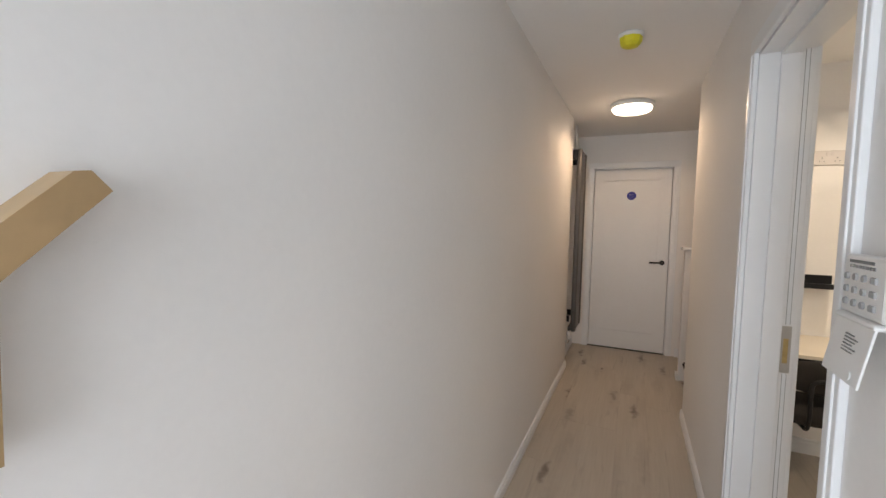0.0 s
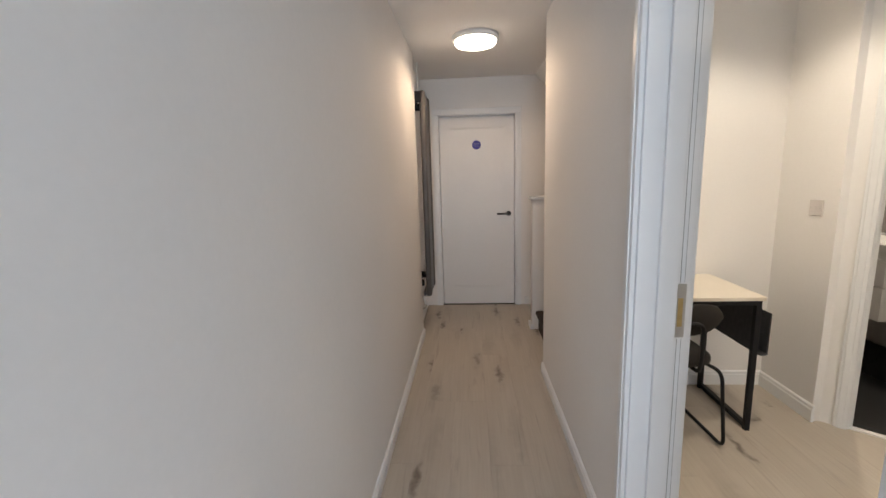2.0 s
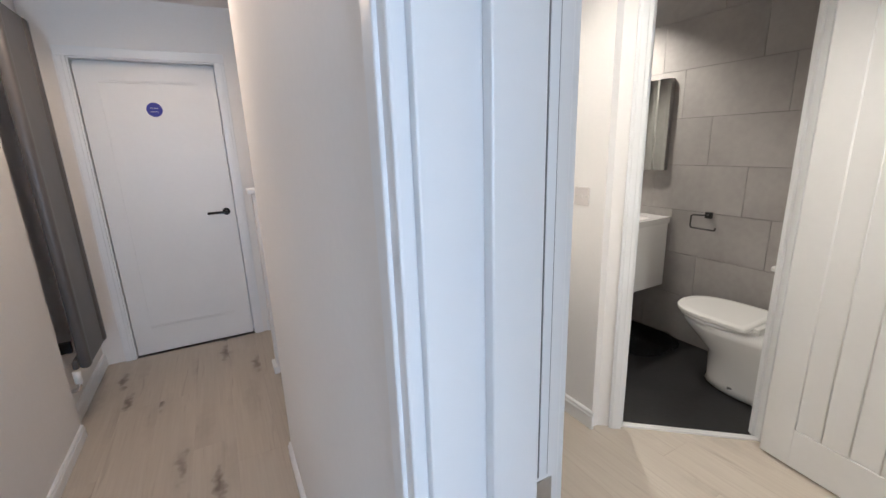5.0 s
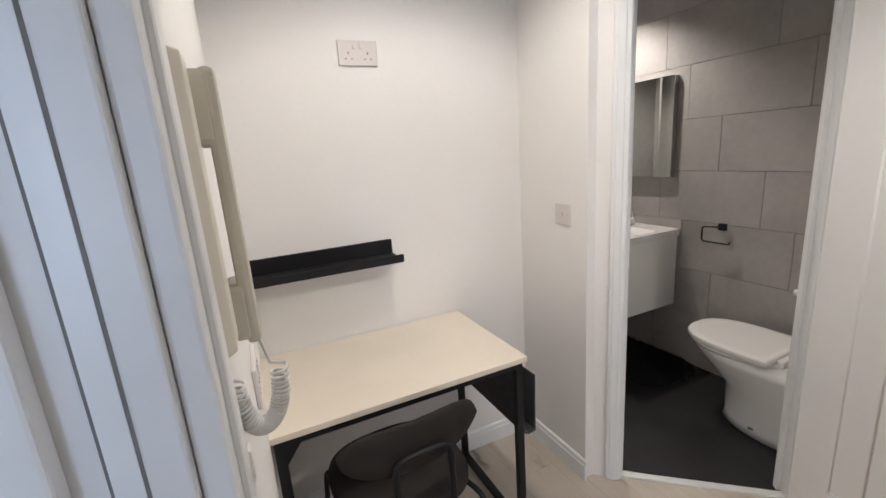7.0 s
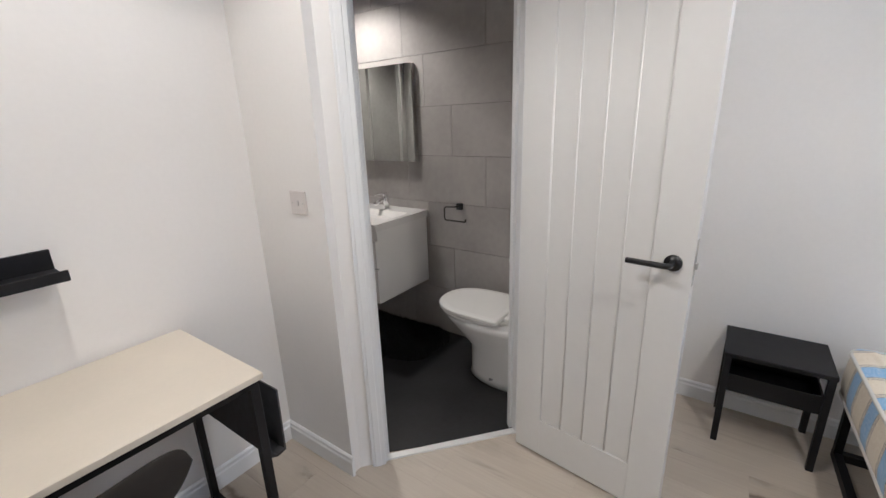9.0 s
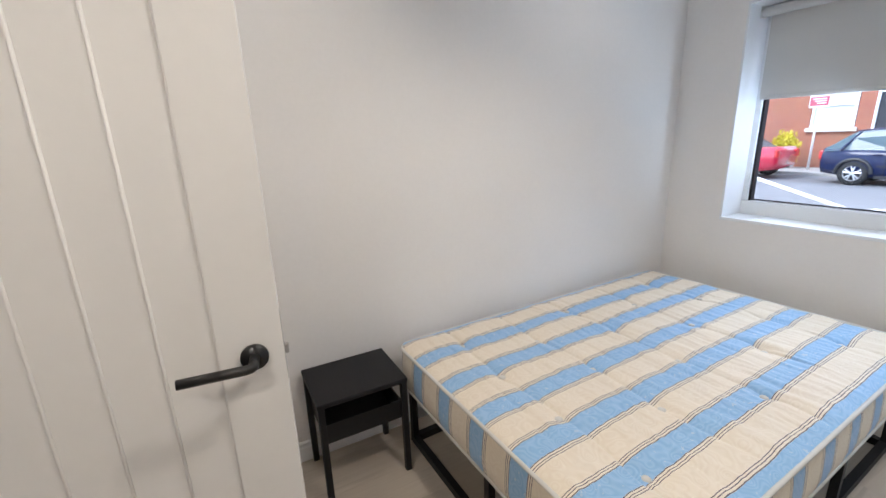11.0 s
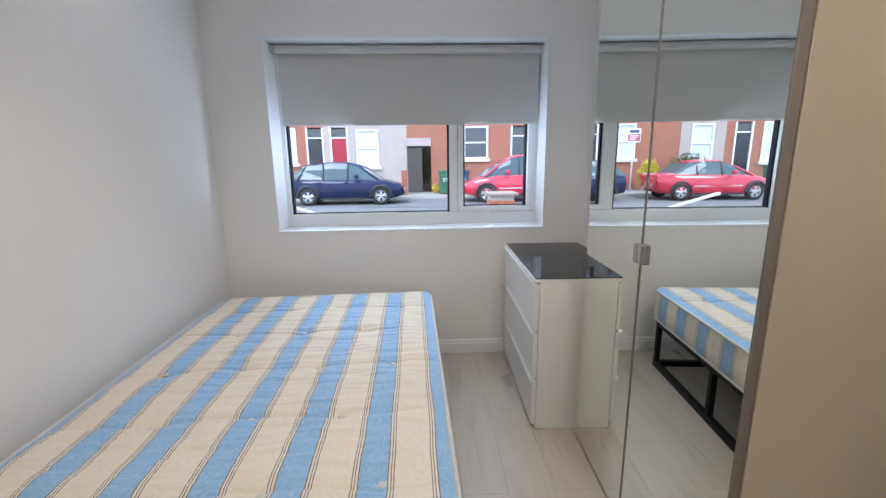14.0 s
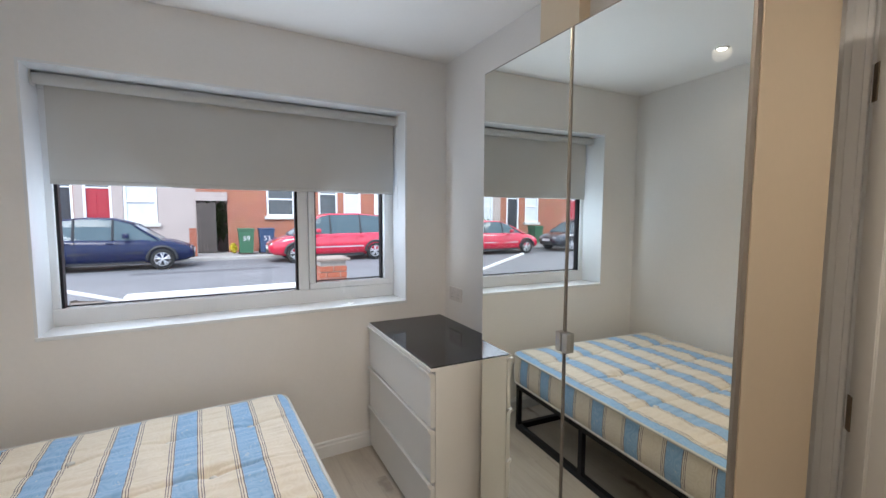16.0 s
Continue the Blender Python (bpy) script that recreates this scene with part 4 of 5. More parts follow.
levels = [(0.0, -0.012), (0.02, 0.004), (0.06, 0.010), (0.10, 0.009), (0.15, 0.006), (0.186, 0.0)]
side_rings = [rim(z, b) for z, b in levels]
for nm, material, pick, half in (("end_border", TICK_NS, True, -1), ("end_border", TICK_NS, True, 1), ("side_border", TICK_EW, False, -1), ("side_border", TICK_EW, False, 1)):
    bm = bmesh.new()
    n = len(side_rings[0])
    for a, b in zip(side_rings, side_rings[1:]):
        for k in range(n):
            p, q = Vector(a[k]), Vector(a[(k + 1) % n])
            mid = (p.y + q.y) / 2 - BL / 2 if pick else (p.x + q.x) / 2 - BW / 2
            if (abs(q.x - p.x) > abs(q.y - p.y)) == pick and mid * half > 0:
                bm.faces.new([bm.verts.new(v) for v in (a[k], a[(k + 1) % n], b[(k + 1) % n], b[k])])
    bmesh.ops.remove_doubles(bm, verts=bm.verts[:], dist=1e-5)
    part(nm, bm, material, mt, "", True)
part("base_cloth", loft(bmesh.new(), [rim(0.0, -0.012), rim(0.004, -0.012)]), PLASTIC, mt, "pale underside cloth")
PIPING = mat("grey_white_piping", (0.62, 0.60, 0.56), 0.8, vary=0.05)
for z, nm in ((0.190, "piping"), (0.012, "piping")):
    bm = bmesh.new()
    tube(bm, rim(z, 0.002), 0.007, 8, closed=True)
    part(nm, bm, PIPING, mt, "grey-white piped edge", True)
for tx, ty in tufts:
    bm = bmesh.new()
    lathe(bm, [(0.001, 0.006), (0.007, 0.005), (0.013, 0.002), (0.013, -0.001), (0.001, -0.002)], 14, (tx, ty, mattress_top(tx, ty) + 0.002))
    part("tuft_button", bm, PIPING, mt, "pale tuft button", True)

# chest of drawers
cd = thing("chest_of_drawers", (0.950, -0.595, 0), "white three-drawer chest with a black glass top", "chest of drawers", rz=-1.7)
CW, CD = 0.85, 0.48
part("body", boxes((0.0, CD - 0.022, 0.02, CW - 0.018, 0.0, 0.757)), DRAWERW, cd)
part("side_panel", boxes((0.0, CD - 0.024, 0.0, 0.02, 0.0, 0.762), bevel=0.001), DRAWERW, cd)
part("side_panel", boxes((0.0, CD - 0.024, CW - 0.018, CW, 0.0, 0.762), bevel=0.001), DRAWERW, cd)
for k in range(3):
    z0 = 0.028 + k * 0.246
    bm = bmesh.new()
    prism(bm, [(CD - 0.021, z0), (CD - 0.001, z0), (CD - 0.001, z0 + 0.215), (CD + 0.012, z0 + 0.232), (CD + 0.012, z0 + 0.240), (CD - 0.004, z0 + 0.236), (CD - 0.021, z0 + 0.225)], "y", 0.0, CW)
    part("drawer_front", bm, DRAWERW, cd)
part("top_panel", boxes((0.0, CD, 0.0, CW, 0.762, 0.775), bevel=0.001), DRAWERW, cd)
part("glass_top", boxes((0.004, CD - 0.004, 0.004, CW - 0.004, 0.775, 0.780), bevel=0.001), BLACKGLASS, cd, "black reflective glass top")

# wardrobe with mirror doors
wd = thing("wardrobe", (1.250, 0.312, 0), "tall off-white wardrobe with two full-height mirror doors", "wardrobe", rz=WARD_ROT)
DP, WWD, HW = 0.352, 0.992, 1.990
part("side_panel", boxes((-DP, -0.024, 0.0, 0.018, 0, HW), bevel=0.001), WARDROBE, wd)
part("side_panel", boxes((-DP, -0.024, WWD - 0.018, WWD, 0, HW), bevel=0.001), WARDROBE, wd)
part("top_panel", boxes((-DP, -0.024, 0.018, WWD - 0.018, HW - 0.018, HW)), WARDROBE, wd)
part("back_panel", boxes((-DP, -DP + 0.006, 0.018, WWD - 0.018, 0.0, HW - 0.018)), WARDROBE, wd)
part("plinth", boxes((-0.045, -0.030, 0.018, WWD - 0.018, 0.0, 0.025)), WARDROBE, wd)
GREYEDGE = mat("grey_metal_edging", (0.30, 0.27, 0.24), 0.4, metal=0.6, vary=0.05)
for k in range(2):
    y0, y1 = (0.002, 0.489) if k == 0 else (0.493, 0.990)
    dr = part("mirror_door", boxes((-0.022, -0.003, y0, y1, 0.012, HW - 0.002), bevel=0.001), GREYEDGE, wd, "door with grey metal edging")
    part("mirror", boxes((-0.003, 0.0, y0 + 0.006, y1 - 0.006, 0.018, HW - 0.008)), MIRROR, dr, "full-height mirror")
    yh = y1 - 0.012 if k == 0 else y0 + 0.012
    part("pull", boxes((-0.01, 0.016, yh - 0.012, yh + 0.012, 0.987, 1.050), bevel=0.003), STEEL, dr, "small brushed metal pull")
structure("pipe_boxing", boxes((0.885, 0.945, 0.30, 0.52, 1.995, ZC)), WARDROBE, "tan filler panel under the ceiling above the wardrobe", "boxing")

# Fittings for every beam, the two added fill lamps included.
for lx, ly in DOWN_AND_FILL + [(2.80, 4.02)]:
    dl = thing("downlight", (lx, ly, ZC), "small recessed ceiling downlight, lit; some are added as fill", "downlight", "ceiling downlights")
    bm = bmesh.new()
    lathe(bm, [(0.022, -0.001), (0.038, -0.001), (0.038, -0.004), (0.032, -0.005), (0.022, -0.004)], 32)
    part("trim_ring", bm, PLASTIC, dl, "white trim ring", True)
    bm = bmesh.new()
    lathe(bm, [(0.001, -0.002), (0.022, -0.002), (0.021, -0.006), (0.015, -0.008), (0.001, -0.009)], 24)
    part("lens", bm, SPOTGLOW, dl, "glowing lens")

# ---- bathroom things ----
vn = thing("vanity_unit", (2.655, 3.575, 0.385), "wall-hung white vanity unit with a ceramic basin", "vanity unit")
part("cabinet", boxes((0.018, 0.505, 0.012, 0.588, 0, 0.455), bevel=0.001), DRAWERW, vn)
for z0, z1 in ((0.002, 0.222), (0.228, 0.400)):
    part("drawer", boxes((0.0, 0.018, 0.012, 0.588, z0, z1), bevel=0.002), DRAWERW, vn)
bm = bmesh.new()


def sq(x0, x1, y0, y1, z, r):
    pts = []
    for cx, cy, a0 in ((x1 - r, y0 + r, -90), (x1 - r, y1 - r, 0), (x0 + r, y1 - r, 90), (x0 + r, y0 + r, 180)):
        pts += [(cx + r * math.cos(radians(a0 + 90 * k / 5)), cy + r * math.sin(radians(a0 + 90 * k / 5)), z) for k in range(6)]
    return pts


loft(bm, [sq(0, 0.51, 0, 0.60, 0.458, 0.008), sq(0, 0.51, 0, 0.60, 0.500, 0.008), sq(0.035, 0.37, 0.045, 0.555, 0.500, 0.04), sq(0.06, 0.34, 0.07, 0.53, 0.462, 0.05), sq(0.12, 0.28, 0.15, 0.45, 0.459, 0.05)])
part("basin", bm, CERAMIC, vn, "glossy white ceramic basin", False)
bm = bmesh.new()
rod(bm, (0.43, 0.30, 0.50), (0.425, 0.30, 0.60), 0.019, seg=20)
tube(bm, [(0.43, 0.30, 0.575), (0.36, 0.30, 0.560), (0.315, 0.30, 0.545)], 0.013, 12)
tp = part("tap", bm, CHROME, vn, "chrome mixer tap", True)
part("lever", boxes((0.32, 0.44, 0.288, 0.312, 0.606, 0.616), bevel=0.003), CHROME, tp, "flat chrome lever")
mc = thing("mirror_cabinet", (3.128, 3.640, 1.206), "shallow bathroom wall cabinet with mirror doors", "mirror")
part("cabinet_body", boxes((0.012, 0.041, 0.0, 0.465, 0.0, 0.60), bevel=0.001), STEEL, mc)
for y0, y1 in ((0.0, 0.10), (0.10, 0.365), (0.365, 0.465)):
    part("mirror_panel", prism(bmesh.new(), [(0.012, y0 + 0.001), (0.006, y0 + 0.001), (0.0, y0 + 0.020), (0.0, y1 - 0.020), (0.006, y1 - 0.001), (0.012, y1 - 0.001)], "z", 0.0, 0.60), BATHMIRROR, mc)
rh = thing("toilet_roll_holder", (3.168, 3.315, 0.93), "empty black wire toilet roll holder", "toilet roll holder")
part("wall_plate", boxes((-0.022, 0, -0.02, 0.02, -0.02, 0.02), bevel=0.003), BLACKS, rh)
bm = bmesh.new()
tube(bm, bent([(-0.02, 0, 0.005), (-0.058, 0, 0.005), (-0.060, 0.085, 0.0), (-0.060, 0.085, -0.085), (-0.060, -0.07, -0.085), (-0.060, -0.075, -0.068)], 0.018), 0.0048, 10)
part("wire_arm", bm, BLACKS, rh, "", True)

tl = thing("toilet", (2.90, 2.585, 0), "white close-coupled toilet with the lid closed", "toilet")


def bowl(y0, y1, hw, z, n=32, square=0.0):
    pts = []
    for k in range(n):
        a = k * math.tau / n
        s, c = math.sin(a), math.cos(a)
        yy = (y0 + y1) / 2 + (y1 - y0) / 2 * s
        back = max(0.0, -s)
        pts.append((hw * math.copysign(abs(c) ** (1 - 0.45 * back), c) * (1 + 0.02 * back), yy, z))
    return pts


part("pan", loft(bmesh.new(), [bowl(0.0, 0.49, 0.142, 0.0), bowl(0.0, 0.48, 0.136, 0.04), bowl(0.0, 0.49, 0.138, 0.20), bowl(0.0, 0.58, 0.160, 0.275), bowl(0.0, 0.655, 0.182, 0.345), bowl(0.0, 0.668, 0.186, 0.385)]), CERAMIC, tl, "glazed ceramic pan", True)
part("seat_ring", loft(bmesh.new(), [bowl(0.20, 0.672, 0.184, 0.387), bowl(0.20, 0.678, 0.190, 0.397), bowl(0.20, 0.676, 0.188, 0.408)]), CERAMIC, tl)

def lid_ring(y0, y1, hw, z, r=0.018):
    """Squared at the hinge, rounded at the front."""
    ym = y0 + 0.42 * (y1 - y0)
    pts = [(hw * math.copysign(abs(math.cos(a)) ** 0.85, math.cos(a)), ym + (y1 - ym) * abs(math.sin(a)) ** 0.85, z) for a in (math.pi * k / 24 for k in range(25))]
    for cx, a0 in ((-hw + r, 180), (hw - r, 270)):
        pts += [(cx + r * math.cos(radians(a0 + 18 * k)), y0 + r + r * math.sin(radians(a0 + 18 * k)), z) for k in range(6)]
    return pts


part("lid", loft(bmesh.new(), [lid_ring(0.235, 0.676, 0.188, 0.411), lid_ring(0.232, 0.682, 0.193, 0.416), lid_ring(0.232, 0.682, 0.193, 0.432), lid_ring(0.237, 0.676, 0.188, 0.438), lid_ring(0.26, 0.64, 0.16, 0.441)]), CERAMIC, tl, "closed flat lid")
part("lid_hinge", boxes((-0.10, 0.10, 0.205, 0.235, 0.386, 0.424), bevel=0.006), CERAMIC, tl)
part("cistern", boxes((-0.185, 0.185, -0.052, 0.155, 0.383, 0.775), bevel=0.02), CERAMIC, tl)
part("cistern_lid", boxes((-0.195, 0.195, -0.053, 0.165, 0.776, 0.805), bevel=0.010), CERAMIC, tl)
bm = bmesh.new()
rod(bm, (0, 0.09, 0.803), (0, 0.09, 0.812), 0.028, seg=24)
part("flush_button", bm, CHROME, tl, "chrome flush button", True)
for sx in (-1, 1):
    bm = bmesh.new()
    rod(bm, (sx * 0.128, 0.28, 0.045), (sx * 0.140, 0.30, 0.045), 0.007, seg=14)
    part("screw_cap", bm, GREYINK, tl)
bmt = thing("bath_mat", (2.925, 3.86, 0.004), "shaggy black bath mat under the basin", "bath mat")
bm = bmesh.new()
rng = random.Random(5)
for k in range(8200):
    a, rr = rng.random() * math.tau, math.sqrt(rng.random())
    x, y = 0.27 * rr * math.copysign(abs(math.cos(a)) ** 0.6, math.cos(a)), 0.52 * rr * math.copysign(abs(math.sin(a)) ** 0.6, math.sin(a))
    h, lx, ly, w = rng.uniform(0.018, 0.034), rng.uniform(-0.016, 0.016), rng.uniform(-0.016, 0.016), 0.003
    v = [bm.verts.new(p) for p in ((x - w, y, 0.003), (x + w, y, 0.003), (x, y + w * 1.6, 0.003), (x + lx, y + ly, h))]
    for f3 in ((0, 1, 3), (1, 2, 3), (2, 0, 3)):
        bm.faces.new([v[q] for q in f3])
tagged(part("shag", bm, MAT, bmt), kind="stuff")
part("backing", lathe(bmesh.new(), [(0.01, 0.0), (0.22, 0.0), (0.22, 0.004), (0.01, 0.004)], 28), MAT, bmt).matrix_basis = Matrix.Diagonal((1.2, 2.25, 1, 1))
ex = thing("extractor_fan", (3.166, 4.25, 2.19), "small white extractor fan high on the tiles", "fan")
part("housing", boxes((-0.03, 0, -0.075, 0.075, -0.075, 0.075), bevel=0.006), PLASTIC, ex)
bm = bmesh.new()
rod(bm, (-0.031, 0, 0), (-0.034, 0, 0), 0.05, seg=28)
part("grille", bm, SWITCHP, ex, "round grey grille")
# ---- the street outside ----
ASPHALT = mat("worn_asphalt", (0.16, 0.16, 0.165), 0.85, vary=0.18, scale=0.7, grain=60, bump=0.4, bump_scale=120)
PATCH = mat("newer_asphalt_patch", (0.10, 0.10, 0.105), 0.85, vary=0.12, scale=2, grain=60)
SLABS = mat("grey_paving", (0.34, 0.32, 0.30), 0.85, vary=0.15, scale=1.3, grain=30, bump=0.3, bump_scale=60)
KERB = mat("concrete_kerb", (0.40, 0.38, 0.35), 0.8, vary=0.15, scale=3, grain=30)
RENDERP = mat("pinkish_grey_render", (0.43, 0.365, 0.335), 0.85, vary=0.08, scale=1.0, grain=40, bump=0.3, bump_scale=60)
ROOF = mat("grey_roof_slate", (0.10, 0.10, 0.11), 0.7, vary=0.2, scale=2, grain=30)
STONE = mat("painted_stone_sill", (0.62, 0.60, 0.56), 0.7, vary=0.06)
REDDOOR = mat("red_door_paint", (0.36, 0.02, 0.035), 0.35, vary=0.06)
BLACKDOOR = mat("black_door_paint", (0.03, 0.032, 0.04), 0.3, vary=0.1)
GATE = mat("weathered_dark_timber", (0.085, 0.07, 0.062), 0.85, vary=0.3, scale=4, grain=40)
NET = mat("white_net_curtain", (0.62, 0.64, 0.66), 0.8, vary=0.1, scale=3, grain=20)
DARKIN = mat("dark_room_glass", (0.05, 0.06, 0.065), 0.06, vary=0.3, scale=1.5, coat=0.6)
GREENBIN = mat("green_bin_plastic", (0.045, 0.14, 0.075), 0.5, vary=0.1, scale=4)
BLUELID = mat("blue_bin_plastic", (0.03, 0.07, 0.15), 0.5, vary=0.1, scale=4)
TYRE = mat("tyre_rubber", (0.02, 0.02, 0.02), 0.85, vary=0.2, scale=10)
ALLOY = mat("silver_alloy", (0.62, 0.62, 0.63), 0.3, metal=0.8, vary=0.05)
HEADLAMP = mat("clear_headlamp", (0.70, 0.72, 0.74), 0.08, vary=0.05, coat=1.0)
CARGLASS = mat("tinted_car_glass", (0.075, 0.11, 0.125), 0.12, vary=0.15, scale=2, spec=0.28)
TRIM = mat("black_car_trim", (0.02, 0.02, 0.022), 0.5, vary=0.1)
BLUECAR = mat("dark_blue_car_paint", (0.007, 0.014, 0.055), 0.25, vary=0.06, scale=2, coat=0.1, spec=0.3)
REDCAR = mat("red_car_paint", (0.55, 0.012, 0.045), 0.18, vary=0.05, scale=2, coat=1.0)
NAVYCAR = mat("black_blue_car_paint", (0.02, 0.025, 0.04), 0.2, vary=0.06, scale=2, coat=1.0)
LEAF = mat("hedge_leaf", (0.055, 0.11, 0.025), 0.6, vary=0.35, scale=3, grain=20)
YLEAF = mat("yellow_flower", (0.62, 0.52, 0.03), 0.6, vary=0.2, scale=3)
RUBBLE = mat("broken_concrete", (0.27, 0.235, 0.205), 0.9, vary=0.3, scale=6, grain=40, bump=0.5, bump_scale=40)
WHITEPLANK = mat("weathered_white_plank", (0.72, 0.71, 0.69), 0.6, vary=0.06)


def brickwork(name, c0, c1, mortar):
    m = bpy.data.materials.new(name)
    m.use_nodes = True
    n, l = m.node_tree.nodes, m.node_tree.links
    b = n["Principled BSDF"]
    b.inputs["Roughness"].default_value = 0.85
    co, mp, br = n.new("ShaderNodeTexCoord"), n.new("ShaderNodeMapping"), n.new("ShaderNodeTexBrick")
    mp.inputs["Rotation"].default_value = (radians(90), 0, 0)
    l.new(co.outputs["Object"], mp.inputs[0])
    l.new(mp.outputs[0], br.inputs["Vector"])
    br.inputs["Color1"].default_value, br.inputs["Color2"].default_value, br.inputs["Mortar"].default_value = (*c0, 1), (*c1, 1), (*mortar, 1)
    br.inputs["Scale"].default_value = 1.0
    br.inputs["Brick Width"].default_value, br.inputs["Row Height"].default_value, br.inputs["Mortar Size"].default_value = 0.225, 0.075, 0.006
    ns_ = n.new("ShaderNodeTexNoise")
    ns_.inputs["Scale"].default_value = 1.2
    l.new(co.outputs["Object"], ns_.inputs["Vector"])
    mx = n.new("ShaderNodeMix")
    mx.data_type, mx.blend_type = "RGBA", "MULTIPLY"
    mx.inputs[0].default_value = 0.25
    l.new(br.outputs["Color"], mx.inputs[6])
    l.new(ns_.outputs["Color"], mx.inputs[7])
    l.new(mx.outputs[2], b.inputs["Base Color"])
    bp = n.new("ShaderNodeBump")
    bp.inputs["Strength"].default_value, bp.inputs["Distance"].default_value, bp.invert = 0.5, 0.008, True
    l.new(br.outputs["Fac"], bp.inputs["Height"])
    l.new(bp.outputs[0], b.inputs["Normal"])
    return m


BRICK = brickwork("orange_red_brickwork", (0.44, 0.155, 0.085), (0.36, 0.12, 0.07), (0.40, 0.27, 0.21))
BRICK_NEAR = mat("red_brick", (0.36, 0.11, 0.06), 0.85, vary=0.2, scale=9, grain=60, bump=0.4, bump_scale=90)
GZ = -0.20
structure("ground", boxes((-300, 300, -400, 300, GZ - 0.30, GZ - 0.14)), SLABS, "plain grey ground reaching the horizon", "ground")
structure("road", boxes((-120, 120, -15.25, -6.4, GZ - 0.138, GZ)), ASPHALT, "grey worn asphalt road", "road")
structure("road_patch", boxes((0.4, 4.2, -12.35, -11.9, GZ + 0.001, GZ + 0.004)), PATCH, "darker repaired strip in the road", "road")
structure("pavement", boxes((-120, 120, -17.5, -15.4, GZ - 0.138, GZ + 0.10)), SLABS, "far grey paved footway", "pavement")
structure("pavement", boxes((-120, 120, -6.25, -4.4, GZ - 0.138, GZ + 0.10)), SLABS, "near grey paved footway", "pavement")
structure("kerb", boxes((-120, 120, -15.398, -15.252, GZ - 0.138, GZ + 0.104), bevel=0.012), KERB, "pale concrete kerb", "kerb")
structure("kerb", boxes((-120, 120, -6.398, -6.252, GZ - 0.138, GZ + 0.104), bevel=0.012), KERB, "pale concrete kerb", "kerb")
structure("forecourt", boxes((-8, 12, -4.398, YO, GZ - 0.138, GZ + 0.11)), SLABS, "concrete forecourt in front of the house", "pavement")


def facade_window(h, x0, x1, z0, z1, pane=NET, sill=True):
    wv = part("window", boxes((x0, x1, -0.10, -0.06, z0, z1)), pane, h)
    t = 0.07
    for r in ((x0 - 0.02, x0 + t, -0.06, 0.0, z0, z1), (x1 - t, x1 + 0.02, -0.06, 0.0, z0, z1), (x0 + t, x1 - t, -0.06, 0.0, z0, z0 + t), (x0 + t, x1 - t, -0.06, 0.0, z1 - t, z1), (x0 + t, x1 - t, -0.07, -0.01, (z0 + z1) / 2 - 0.03, (z0 + z1) / 2 + 0.03)):
        part("frame", boxes(r, bevel=0.004), UPVC, wv)
    if sill:
        part("sill", boxes((x0 - 0.10, x1 + 0.10, -0.05, 0.10, z0 - 0.14, z0 - 0.002), bevel=0.01), STONE, wv)


def facade_door(h, x0, x1, z0, z1, paint, light=0.42):
    dv = part("door", boxes((x0, x1, -0.12, -0.07, z0, z1 - light)), paint, h)
    w = x1 - x0
    for cx in (x0 + w * 0.28, x0 + w * 0.72):
        for a, b in ((0.12, 0.42), (0.50, 0.80)):
            part("panel", boxes((cx - w * 0.16, cx + w * 0.16, -0.075, -0.06, z0 + (z1 - z0) * a, z0 + (z1 - z0) * b * 0.97), bevel=0.006), paint, dv)
    part("fanlight", boxes((x0, x1, -0.12, -0.09, z1 - light + 0.05, z1)), DARKIN, dv)
    part("transom", boxes((x0, x1, -0.12, -0.04, z1 - light, z1 - light + 0.05)), UPVC, dv)
    for a, b in ((x0 - 0.07, x0), (x1, x1 + 0.07)):
        part("door_frame", boxes((a, b, -0.12, 0.0, z0, z1 + 0.05)), UPVC, dv)
    part("step", boxes((x0 - 0.1, x1 + 0.1, -0.02, 0.30, z0 - 0.14, z0)), STONE, dv)


def wall_with_holes(x0, x1, z0, z1, holes, depth=0.22):
    """Wall panels round rectangular openings, cut into columns."""
    bm = bmesh.new()
    xs = sorted({x0, x1, *(v for h in holes for v in h[:2])})
    for a, b in zip(xs, xs[1:]):
        cuts = sorted((h[2], h[3]) for h in holes if h[0] <= a + 1e-6 and h[1] >= b - 1e-6)
        z = z0
        for c0, c1 in cuts:
            if c0 > z:
                box(bm, a, b, -depth, 0, z, c0)
            z = c1
        if z < z1:
            box(bm, a, b, -depth, 0, z, z1)
    bmesh.ops.remove_doubles(bm, verts=bm.verts[:], dist=1e-5)
    return bm


